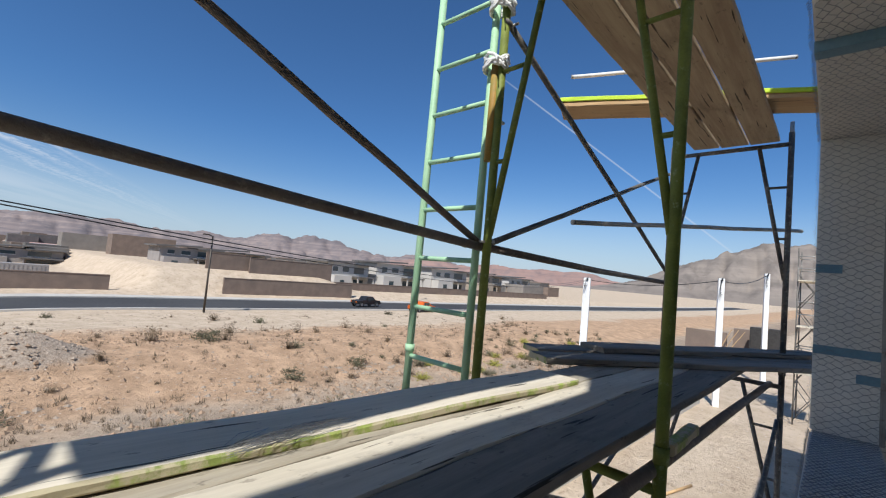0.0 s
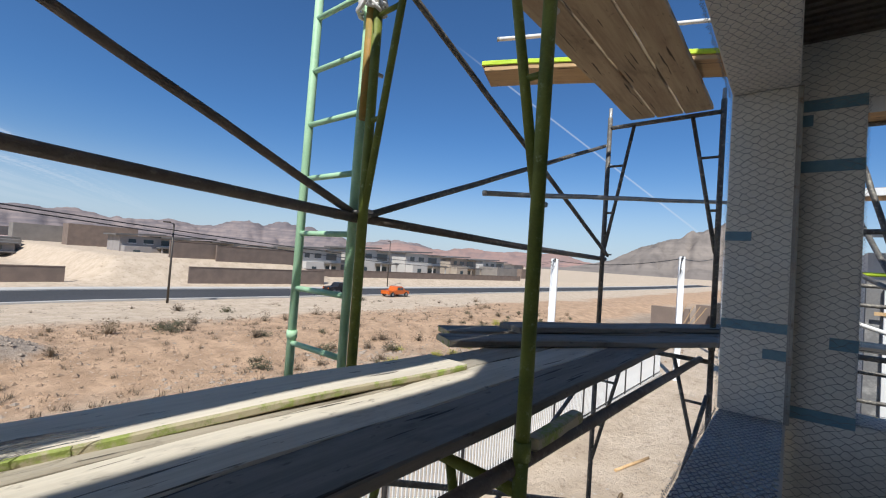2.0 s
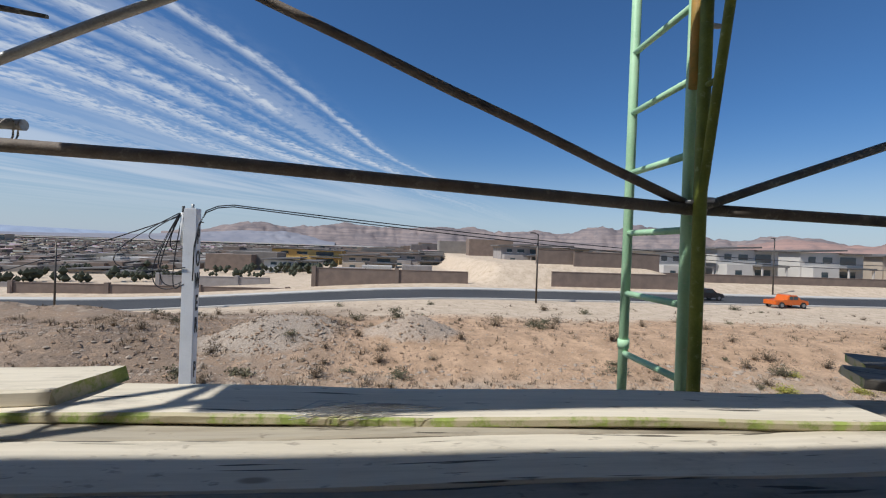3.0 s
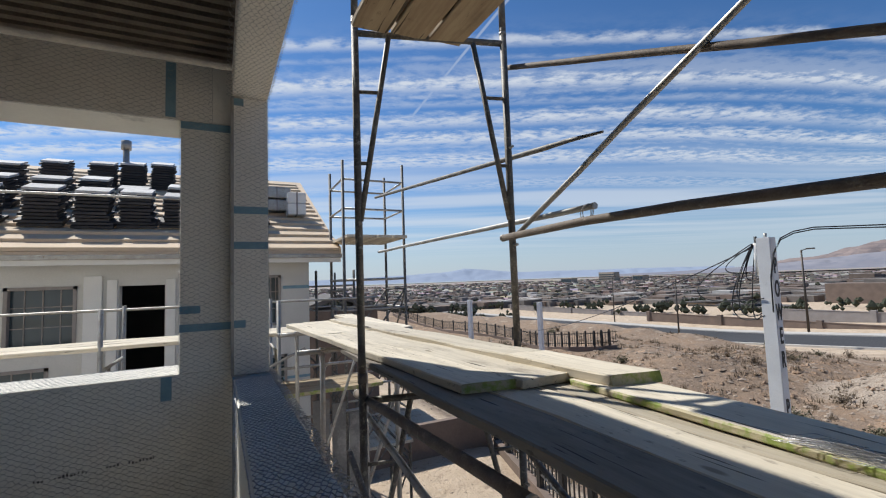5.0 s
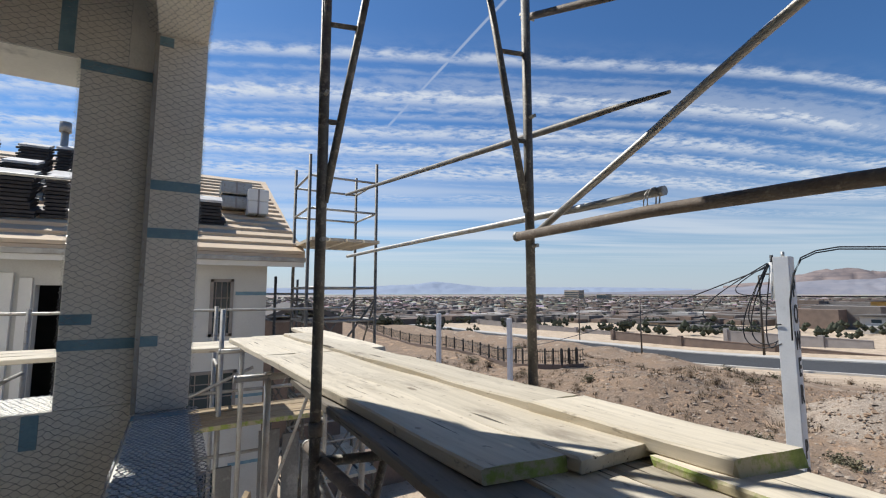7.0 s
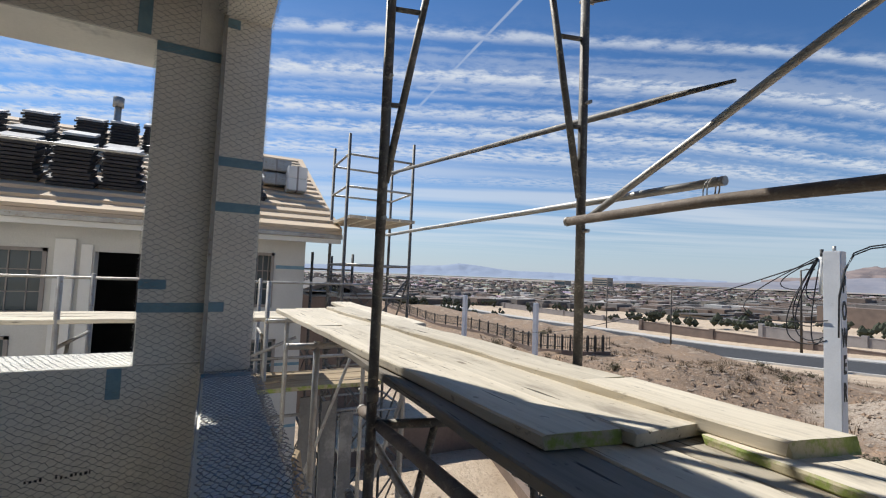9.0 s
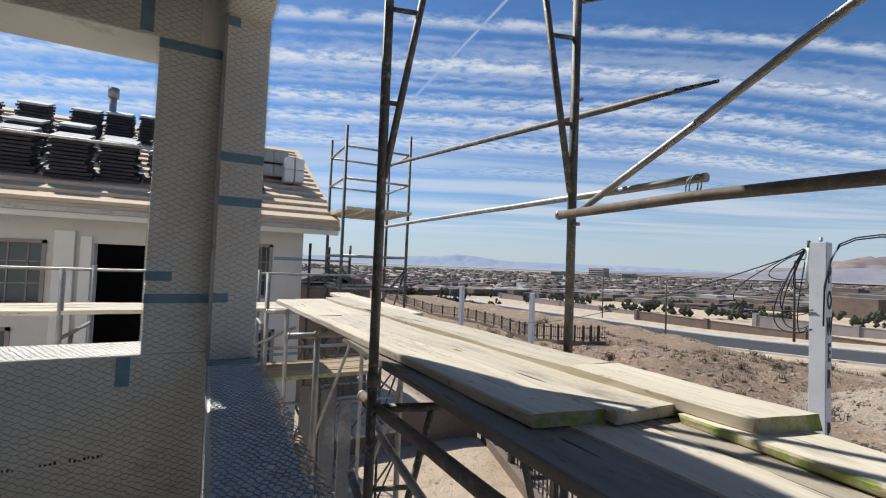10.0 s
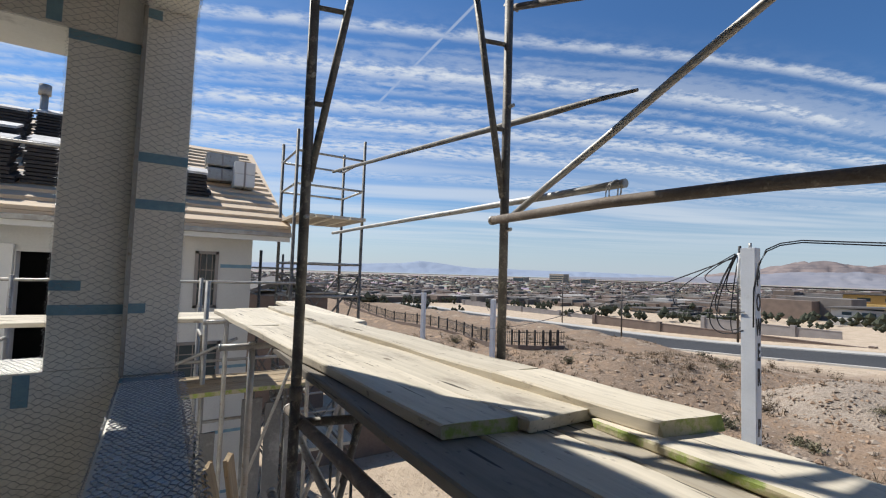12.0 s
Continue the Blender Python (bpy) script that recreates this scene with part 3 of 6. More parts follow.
def side_wall(name, x0, x1, y_open, z0, z1, ztop, face):
    """A wall across the balcony's end with a window opening; face: the side that looks into the balcony."""
    w = thing(name, ((x0 + x1) / 2, -0.6, FLOOR), "balcony end wall in wire-netted foam board with an open window", "wall", kind="structure")
    ya = inner_y((x0 + x1) / 2) + 0.02
    x0, x1 = (x0, x1 + 0.012) if face < 0 else (x0 - 0.012, x1)
    part("pier", boxed((x0, y_open, z0), (x1, ya, z1), 0.008), M_FOAM, w)
    part("parapet", boxed((x0, -2.6, 2.7), (x1, ya, z0), 0.008), M_FOAM, w)
    part("beam", boxed((x0, -2.6, z1), (x1, ya, ztop), 0.008), M_FOAM, w)
    part("pier", boxed((x0, -2.6, z0), (x1, -1.55, z1), 0.008), M_FOAM, w)
    bm = bmesh.new()
    fx = x0 if face < 0 else x1
    wires(bm, (fx, ya if face < 0 else y_open, z0), (0, face, 0), (0, 0, 1), ya - y_open, z1 - z0)
    wires(bm, (fx, ya if face < 0 else -1.6, z1), (0, face, 0), (0, 0, 1), 1.5, ztop - z1)
    wires(bm, (fx, ya if face < 0 else -1.6, FLOOR + 0.1), (0, face, 0), (0, 0, 1), ya + 1.6, z0 - FLOOR - 0.1)
    wires(bm, (x0, -1.55, z0), (1, 0, 0), (0, 1, 0), x1 - x0, y_open + 1.55, 0.03)
    fringe(bm, (fx, y_open, z0), (fx, y_open, z1), (face, -1, 0))
    fringe(bm, (fx, -1.5, z0), (fx, y_open, z0), (face, 0, 0.6), 0.008)
    fringe(bm, (fx, -1.5, z1), (fx, y_open, z1), (face, 0, -1))
    tagged(part("wire_netting", bm, M_WIRE, w, "hexagonal stucco netting"), kind="stuff")
    off = 0.004 * face
    lo = min(fx, fx + off)
    rows = ((5.80, y_open, ya), (5.735, ya - 0.07, ya), (5.53, y_open, ya), (4.775, y_open, y_open + 0.09), (4.462, y_open, ya))
    if face > 0:
        rows = ((6.12, y_open, ya), (4.865, y_open, y_open + 0.12), (4.745, y_open, ya))
    for z, a, b in rows:
        flat_band(w, (lo, a, z), (lo + 0.004, b, z + 0.05))
    if face > 0:
        flat_band(w, (lo, y_open - 0.09, 6.19), (lo + 0.004, y_open - 0.03, 6.57))
    if face > 0:
        flat_band(w, (lo, y_open - 0.10, z0 - 0.16), (lo + 0.004, y_open - 0.04, z0 - 0.01))
        y = -1.0
        for word in (3, 9, 0, 4, 8):
            bm = bmesh.new()
            for q in range(word):
                z = 3.95 + 0.008 * rng.random() + 0.03 * (y + 1)
                box(bm, (lo, y, z), (lo + 0.005, y + 0.004 + 0.008 * rng.random(), z + 0.006 + 0.012 * rng.random()))
                y += 0.018
            if word:
                part("marker_line", bm, M_MARK, w)
            y += 0.04
    return w


front_wall()
side_wall("wall_right_end", XR + 0.07, XR + 0.30, -0.11, 4.487, 5.835, 6.14, -1)
side_wall("wall_left_end", XL - 0.48, XL - 0.075, -0.29, 4.478, 6.173, 6.58, 1)


def balcony_rest():
    fl = part("floor", boxed((XL - 0.3, -2.6, FLOOR - 0.2), (XR + 0.3, 0.02, FLOOR)), M_KERB)
    tagged(fl, "bare concrete balcony floor", "floor", kind="structure")
    back = part("wall_back", boxed((XL - 0.3, -2.85, 0), (XR + 0.3, -2.6, 6.84)), M_FOAM)
    tagged(back, "white foam board back wall of the balcony", "wall", kind="structure")
    low = part("wall_lower", boxed((XL - 0.3, -2.6, -0.5), (XR + 0.3, 0.05, 2.7)), M_STUCCO)
    tagged(low, "grey lower storey wall below the balcony", "wall", kind="structure")
    bm = bmesh.new()
    box(bm, (XL - 0.3, -2.6, 6.66), (XR + 0.29, 0.15, 6.76))
    # the lowered ceiling over the right half, with its ribs, and the higher one over the left half
    box(bm, (-0.2, -2.6, 6.14), (XR + 0.29, 0.16, 6.2))
    x = -0.15
    while x < XR + 0.05:
        box(bm, (x, -2.6, 6.10), (x + 0.028, 0.15, 6.14))
        x += 0.055
    x = XL - 0.02
    while x < -0.2:
        box(bm, (x, -2.6, 6.60), (x + 0.05, 0.1, 6.66))
        x += 0.10
    tagged(part("ceiling", bm, M_BATTEN), "dark ribbed ceiling of closely set laths", "ceiling", kind="structure")


balcony_rest()


def own_house():
    """Unseen house behind and above the balcony, added to block sky and sun."""
    body = part("wall_house_body", boxed((XL - 0.29, -14, -0.3), (XR + 0.29, -2.86, 7.6)), M_STUCCO)
    tagged(body, "unseen grey house body behind the balcony, added to block sky light", "wall", kind="structure")
    # Unseen upper wall, its height set by the shadow line on the deck.
    over = part("wall_over_balcony", boxed((XL - 0.27, -2.84, 6.86), (XR + 0.27, 0.06, 7.32)), M_STUCCO)
    tagged(over, "unseen grey wall above the balcony opening, set to shade the deck", "wall", kind="structure")
    # Unseen raised block and cap, added to close the sun gap over the slanting planks.
    gable = part("wall_gable", boxed((-1.15, -2.8, 7.34), (XR + 0.26, 0.07, 8.24)), M_STUCCO)
    tagged(gable, "unseen grey block over the balcony, added to shade the slanting planks", "wall", kind="structure")
    cap = part("roof_gable", boxed((-1.3, -2.9, 8.245), (XR + 0.4, 0.12, 8.33)), M_UNDERLAY)
    tagged(cap, "unseen tan cap on the added shading block", "roof", kind="structure")
    # Unseen roof; its front edge is placed for the deck's shadow line.
    bm = bmesh.new()
    prof = [(0.15, 7.43), (-7.0, 10.5), (-14.4, 7.8), (-14.4, 7.6), (-7.0, 10.3), (0.15, 7.31)]
    a = [bm.verts.new((XL - 0.45, y, z)) for y, z in prof]
    b = [bm.verts.new((XR + 0.28, y, z)) for y, z in prof]
    bm.faces.new(a)
    bm.faces.new(b[::-1])
    for i in range(len(prof)):
        j = (i + 1) % len(prof)
        bm.faces.new((a[i], a[j], b[j], b[i]))
    tagged(part("roof_house", bm, M_UNDERLAY), "unseen tan pitched roof, set to shade the deck and block sky", "roof", kind="structure")


own_house()

# ---- scaffolding ----
R = 0.0215


def at_z(a, b, z):
    return Vector(a).lerp(Vector(b), (z - a[2]) / (b[2] - a[2]))


def scaffold_frame(inner, outer, z0, z1, steel, label, knee=None, spread=0.27):
    """One walk-through frame: two posts, a header, two inclined legs with spacers, coupling pins."""
    ix, iy = inner
    ox, oy = outer
    f = thing("walk_through_scaffold", ((ix + ox) / 2, (iy + oy) / 2, z0), label, "scaffold", "walk-through scaffold frames")
    knee = z0 + 0.82 if knee is None else knee
    top = z1 - 0.10

    def across(s, z):
        return Vector((ix + (ox - ix) * s, iy + (oy - iy) * s, z))

    wide = math.hypot(ox - ix, oy - iy)
    for s in (0.0, 1.0):
        part("post", pipe([across(s, z0), across(s, z1)], R, 14), steel, f)
        part("coupling_pin", pipe([across(s, z1 - 0.10), across(s, z1 + 0.09)], 0.016), M_GALV, f)
        part("collar", pipe([across(s, z0 - 0.005), across(s, z0 + 0.05)], 0.026, 14), steel, f)
    part("header", pipe([across(0, top), across(1, top)], 0.019), steel, f)
    d = spread / wide
    for s, e in ((0.0, d), (1.0, 1.0 - d)):
        part("inclined_leg", pipe([across(s + (0.012 if s == 0 else -0.012), knee), across(e, top)], 0.0165), steel, f)
        for q in (0.30, 0.68):
            z = knee + (top - knee) * q
            part("spacer", pipe([across(s, z), across(s + (e - s) * q, z)], 0.011), steel, f)
        for z in (z0 + 0.75, z0 + 1.35):
            part("brace_stud", pipe([across(s, z), across(s, z) + Vector((0.05, 0, 0))], 0.009, 8), M_GALV, f)
    return f


def lone_tube(line, r=0.019, mat=M_RUST, label="weathered steel scaffold tube", flat_ends=False, name="scaffold_tube", category="scaffold tube", group="scaffold tubes"):
    line = [Vector(p) for p in line]
    if len(line) == 2:
        n = 10
        side = random.Random(int(abs(line[0].x * 977 + line[1].z * 331)))
        line = [line[0].lerp(line[1], i / n) + Vector((0, side.uniform(-1, 1) * 0.002, side.uniform(-1, 1) * 0.003 if 0 < i < n else 0)) for i in range(n + 1)]
    at = line[0]
    t = thing(name, at, label, category, group)
    part("tube", pipe(line, r, 12), mat, t)
    if not flat_ends and not isinstance(r, list):
        for p, q in ((line[0], line[1]), (line[-1], line[-2])):
            d = (p - q).normalized()
            part("tube_end", pipe([p - d * 0.012, p + d * 0.004], r * 1.07, 12), M_GALV, t)
    if flat_ends:
        for p, q in ((line[0], line[1]), (line[-1], line[-2])):
            d = (p - q).normalized()
            bm = bmesh.new()
            a = p - d * 0.03
            tube(bm, [a, p + d * 0.02, p + d * 0.045], [r * 1.0, r * 0.95, r * 0.5], 8)
            part("flattened_end", bm, mat, t)
            part("pin", pipe([p + Vector((0, -0.045, 0)), p + Vector((0, 0.045, 0))], 0.007, 8), M_GALV, t)
    return t


F0I, F0O = (-2.06, 0.668), (-1.82, 1.555)
F1I, F1O = (0.958, 0.685), (1.0, 1.53)
F2I, F2O = (3.90, 0.62), (3.93, 1.545)
DECK = 4.535
for a, b, steel, what in ((F0I, F0O, M_STEEL, "grey weathered"), (F1I, F1O, M_GREEN, "olive green painted"), (F2I, F2O, M_STEEL, "grey weathered")):
    scaffold_frame(a, b, DECK - 0.06, 6.51 if a == F2I else 6.60 if a == F0I else 6.56, steel, f"{what} walk-through scaffold frame above the plank deck", knee=5.38 if a == F0I else 5.25, spread=0.20 if a == F0I else 0.225)
    scaffold_frame(a, b, 2.48, DECK - 0.06, steel, f"{what} scaffold frame under the plank deck", knee=3.3)
    scaffold_frame(a, b, 0.46, 2.48, steel, f"{what} scaffold frame standing on the lower lift", knee=1.3)
    for (x, y) in (a, b):
        j = thing("screw_jack", (x, y, 0), "steel screw jack foot under a scaffold post", "scaffold foot", "scaffold feet")
        part("base_plate", boxed((x - 0.075, y - 0.075, 0.0), (x + 0.075, y + 0.075, 0.012)), M_GALV, j)
        part("screw", pipe([(x, y, 0.01), (x, y, 0.47)], 0.017), M_GALV, j)

# upper lift posts go on a little above the platform
for (x, y), steel in ((F1O, M_GREEN), (F1I, M_GREEN), (F0I, M_STEEL), (F0O, M_STEEL)):
    lone_tube([(x, y, 6.56), (x, y, 8.45)], R, steel, "scaffold post of the upper lift", name="scaffold_post", category="scaffold post", group="upper lift posts")


def ladder():
    l = thing("access_ladder", (1.0, 1.8, 2.5), "mint green steel scaffold access ladder hung outside the frame", "ladder")
    part("rail", pipe([(1.005, 2.015, 4.05), (1.01, 2.0, 7.2)], 0.021, 14), M_MINT, l)
    part("rail", pipe([(1.0, 1.60, 4.05), (1.005, 1.595, 7.2)], 0.02, 14), M_MINT, l)
    for k in range(-1, 9):
        z = 4.578 + 0.2715 * k
        part("rung", pipe([(1.005, 2.01, z), (1.003, 1.60, z)], 0.0135, 10), M_MINT, l)
    part("collar", pipe([(1.007, 2.013, 4.60), (1.007, 2.013, 4.64)], 0.026, 14), M_MINT, l)
    part("worn_band", pipe([(0.99, 1.56, 5.62), (0.99, 1.56, 6.15)], 0.0226, 14), M_BAND, l, "worn orange paint on the rail")
    return l


ladder()


def rag(at):
    """A knot of pale cloth strips tied round the posts."""
    loc = random.Random(3)
    t = thing("tie_rag", at, "frayed pale cloth strip knotted round the posts", "rag", "tie rags")
    bm = bmesh.new()
    for turn in range(5):
        z = at[2] + loc.uniform(-0.03, 0.03)
        pts = [(at[0] + 0.055 * math.cos(a) + loc.uniform(-1, 1) * 0.006, at[1] + 0.06 * math.sin(a), z + 0.02 * math.sin(a * 2 + turn)) for a in (i * 0.5 for i in range(14))]
        tube(bm, pts, 0.009, 6)
    for k in range(4):
        a = loc.uniform(0, 6)
        tube(bm, [Vector(at), Vector(at) + Vector((0.07 * math.cos(a), 0.09 * math.sin(a), 0.0)), Vector(at) + Vector((0.09 * math.cos(a), 0.12 * math.sin(a), -0.05))], [0.009, 0.008, 0.004], 6)
    part("knot", bm, M_TRIM, t, smooth=True)


rag((0.99, 1.56, 6.12))
rag((0.99, 1.55, 6.42))

JOINT = (0.985, 1.575, 5.25)
# cross braces of the two bays, the guard rails and the spare pipes
lone_tube([(0.965, 1.565, 5.215), (-1.86, 1.60, 6.37)], 0.0165, M_RUST, "brown steel diagonal brace between two frames", True, "cross_brace", "cross brace", "cross braces")
lone_tube([(-1.80, 1.56, 5.275), (0.99, 1.59, 6.63)], 0.015, M_GALV, "pale grey steel diagonal brace between two frames", True, "cross_brace", "cross brace", "cross braces")
lone_tube([(1.02, 1.58, 5.195), (3.92, 1.58, 6.24)], 0.0165, M_STEEL, "grey steel diagonal brace between two frames", True, "cross_brace", "cross brace", "cross braces")
lone_tube([(1.02, 1.51, 6.315), (3.94, 1.51, 5.205)], 0.0165, M_STEEL, "grey steel diagonal brace between two frames", True, "cross_brace", "cross brace", "cross braces")
lone_tube([(-1.87, 1.52, 5.272), (-1.2, 1.53, 5.283), (-0.7, 1.535, 5.272), (0.0, 1.55, 5.238), (1.03, 1.56, 5.19)], 0.021, M_RUST, "brown guard rail tube with a crusted surface")
lone_tube([(0.90, 1.59, 5.2), (2.4, 1.585, 5.172), (4.1, 1.585, 5.165)], 0.021, M_RUST, "brown guard rail tube lashed at the post")
lone_tube([(-1.21, 1.62, 5.365), (-5.2, 1.80, 5.437)], 0.0165, M_GALV, "pale galvanised rail with an eyed end")
lone_tube([(-1.244, 1.747, 5.766), (-1.5, 1.756, 5.80), (-1.75, 1.765, 5.825), (-5.6, 1.895, 6.251)], [0.007, 0.013, 0.018, 0.018], M_STEEL, "grey rail with a flattened tip")
lone_tube([(1.95, 1.57, 5.46), (4.6, 0.58, 5.76)], 0.0165, M_GALV, "pale galvanised mid rail with a free end")
lone_tube([(2.68, 2.05, 6.86), (3.76, 0.6, 7.106)], 0.0165, M_TRIM, "pale guard rail of the upper lift")
lone_tube([(0.2, 0.715, 4.455), (3.9, 0.70, 4.385)], 0.024, M_RUST, "crusted brown ledger tube beside the frames")
lone_tube([(-0.6, 0.715, 4.43), (-2.3, 0.70, 4.36)], 0.024, M_RUST, "crusted brown ledger tube beside the frames")
lone_tube([(-2.2, 0.73, 4.25), (-0.2, 0.70, 4.02)], 0.017, M_GALV, "pale diagonal tube beneath the deck")
for x0, x1, y in ((1.0, 3.92, 1.56), (1.0, 3.9, 0.60), (-2.1, 0.98, 0.64), (-1.85, 1.0, 1.56)):
    for za, zb in ((2.9, 4.1), (4.1, 2.9), (0.9, 2.1), (2.1, 0.9)):
        lone_tube([(x0, y + (0.04 if za < zb else -0.04), za), (x1, y + (0.04 if za < zb else -0.04), zb)], 0.0165, M_STEEL, "grey steel diagonal brace of a lower lift", False, "cross_brace", "cross brace", "lower cross braces")


def strap():
    at = Vector((-1.235, 1.60, 5.355))
    t = thing("wire_tie", at, "twisted wire loop tying two rails together", "wire tie")
    bm = bmesh.new()
    for k in range(2):
        c = at + Vector((-0.014 * k, 0, -0.004 * k))
        tube(bm, [c + Vector((0.008 * math.sin(a), 0.035 * math.cos(a), 0.042 * math.sin(a) - 0.02)) for a in (i * 0.524 for i in range(13))], 0.003, 6)
    part("loop", bm, M_GALV, t)


strap()


def plank(x0, x1, y0, y1, z, thick=0.038, turn=0.0, mat=M_PLANK, label="weathered sawn scaffold plank", green="ends", group="deck planks", seed=1, name="scaffold_plank", pitch=0.0, skew=0.0):
    """A sawn board with uneven arrises, checked ends and lime-painted ends or edges. Local x runs along the grain."""
    loc = random.Random(seed)
    long_, wide = abs(x1 - x0), abs(y1 - y0)
    bm = bmesh.new()
    n = max(6, int(long_ / 0.12))
    c = 0.006
    rings = []
    for i in range(n + 1):
        x = -long_ / 2 + long_ * i / n
        if i in (0, n):
            x += loc.uniform(-0.004, 0.004)
        dz = 0.003 * math.sin(i * 0.7 + seed) + loc.uniform(-0.0008, 0.0008)
        w = wide / 2
        sec = [(-w, c), (-w, thick - c), (-w + c, thick), (-w * 0.35, thick + 0.0006), (w * 0.35, thick - 0.0008), (w - c, thick), (w, thick - c), (w, c), (w - c, 0), (-w + c, 0)]
        rings.append([bm.verts.new((x + (loc.uniform(-0.009, 0.009) + skew * y if i in (0, n) else 0), y + loc.uniform(-1, 1) * 0.0016, zz + dz)) for y, zz in sec])
    m = len(rings[0])
    for i in range(n):
        for k in range(m):
            j = (k + 1) % m
            f = bm.faces.new((rings[i][k], rings[i][j], rings[i + 1][j], rings[i + 1][k]))
            if "edges" in green and k in (0, 1, 9) or "faredge" in green and k in (6, 7, 5):
                f.material_index = 1
    for ring in (rings[0][::-1], rings[-1]):
        bm.faces.new(ring).material_index = 1 if "ends" in green else 0
    bmesh.ops.recalc_face_normals(bm, faces=bm.faces)
    me = bpy.data.meshes.new(name)
    bm.to_mesh(me)
    bm.free()
    me.materials.append(mat)
    me.materials.append(M_LIME if "lime" in green else M_GREENPAINT)
    ob = new(name, me)
    ob.matrix_basis = pose((x0 + x1) / 2, (y0 + y1) / 2, z, 0, pitch, turn)
    return tagged(ob, label, "plank", group)


# main deck; its first and third planks use the darker shade-toned wood
plank(-2.75, 3.30, 0.742, 0.953, DECK, turn=0.6, seed=2, mat=M_PLANK_SHADED, label="long weathered deck plank with a deep check", green="")
plank(-2.70, 3.36, 0.957, 1.172, DECK, turn=0.6, seed=3, mat=M_PLANK, green="", label="pale weathered deck plank with swirling grain")
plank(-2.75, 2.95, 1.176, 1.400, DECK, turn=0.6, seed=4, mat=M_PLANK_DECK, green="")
plank(-1.05, 1.335, 1.212, 1.444, DECK + 0.039, thick=0.027, turn=-2.3, seed=5, mat=M_PLANK, green="edges ends", label="upper plank with a lime painted edge, laid on the deck")
# boards that carry the walkway on to the next scaffold, each row butted once on the way
plank(-3.36, -1.155, 0.742, 0.972, DECK + 0.040, seed=6, green="ends", label="sunlit plank with a splintered green end on the deck", turn=4.3, skew=0.24, thick=0.04)
plank(-4.72, -3.372, 0.614, 0.844, DECK + 0.0395, seed=56, green="", label="sunlit plank continuing the walkway", turn=4.3, thick=0.04)
plank(-3.34, -1.093, 0.960, 1.248, DECK + 0.040, seed=7, green="", label="sunlit plank with a notched end on the deck", turn=4.9, skew=0.15, thick=0.04)
plank(-4.75, -3.352, 0.803, 1.091, DECK + 0.0395, seed=57, green="", label="sunlit plank continuing the walkway", turn=4.9, thick=0.04)
plank(-1.47, -0.846, 1.276, 1.496, DECK + 0.066, seed=8, green="ends", label="short thick plank with a green sawn end", turn=4.5, skew=0.3, thick=0.043)
plank(-4.6, -1.478, 1.133, 1.353, DECK + 0.063, seed=58, green="", label="long sunlit plank along the outer edge of the walkway", turn=4.5, thick=0.043)
plank(-5.6, -3.4, 1.28, 1.52, DECK + 0.044, seed=9, green="", label="sunlit plank under the far end of the walkway")
# two boards laid slantwise where the deck turns the corner, in shade-toned wood
plank(1.50, 4.14, 0.80, 1.03, DECK + 0.041, turn=-32, seed=10, green="ends", mat=M_PLANK_SHADED, label="grey plank laid slantwise over the deck", group="slanting planks")
plank(1.95, 4.5, 0.88, 1.12, DECK + 0.0415, turn=-33, seed=11, green="ends", mat=M_PLANK_SHADED, label="grey plank laid slantwise beside another", group="slanting planks").location = (3.02, 1.12, DECK + 0.0415)
plank(2.35, 4.75, 1.2, 1.44, DECK + 0.081, turn=-27, seed=12, green="", mat=M_PLANK_SHADED, label="grey plank laid slantwise over two others", group="slanting planks").location = (3.35, 0.98, DECK + 0.081)
# platform of the upper lift
for k, (y0, y1) in enumerate(((0.67, 0.885), (0.90, 1.115), (1.13, 1.345))):
    plank(-1.98 + 0.02 * k, 4.02, y0, y1, 6.482 + 0.002 * k, 0.04, seed=20 + k, turn=0.8, mat=M_PLANK_DARK, green="", label="brown plank of the upper platform", group="upper platform planks")
plank(1.9, 4.2, 0.90, 1.2, 6.528, turn=-66, seed=25, mat=M_LUMBER, green="", label="orange brown board across the upper platform", group="upper cross boards").location = (3.118, 1.05, 6.528)
plank(1.9, 4.2, 0.90, 1.2, 6.569, turn=-66, seed=26, mat=M_LUMBER, green="edges faredge lime", label="board with a bright lime edge across the upper platform", group="upper cross boards").location = (3.10, 1.06, 6.569)
plank(-1.95, -1.45, 0.86, 1.09, 6.528, turn=62, seed=27, mat=M_LUMBER, green="", label="broken board end on the upper platform", group="upper cross boards")
plank(1.0, 1.34, 0.655, 0.70, DECK - 0.045, 0.04, seed=29, mat=M_GREENPAINT, green="edges ends", label="green painted bearer stub by the post", group="bearers")

def wire_bundle():
    """Offcut netting lying rolled on the deck edge."""
    loc = random.Random(12)
    t = thing("netting_offcut", (-0.2, 1.22, 4.6), "tangled offcut of dark wire netting on the plank", "wire netting", kind="stuff")
    bm = bmesh.new()
    for k in range(45):
        x = -0.28 + loc.random() * 0.18
        y = 1.19 + loc.random() * 0.07
        z = 4.6 + loc.random() * 0.012
        d = loc.uniform(0.08, 0.26)
        tube(bm, [(x, y, z), (x + d * 0.5, y + loc.uniform(-0.02, 0.03), z + 0.012), (x + d, y + loc.uniform(0.0, 0.06), z + 0.002)], 0.0007, 4, False)
    part("strands", bm, M_WIRE, t)


wire_bundle()

# ---- land ----
def smooth(a, b, v):
    t = min(max((v - a) / (b - a), 0.0), 1.0)
    return t * t * (3 - 2 * t)


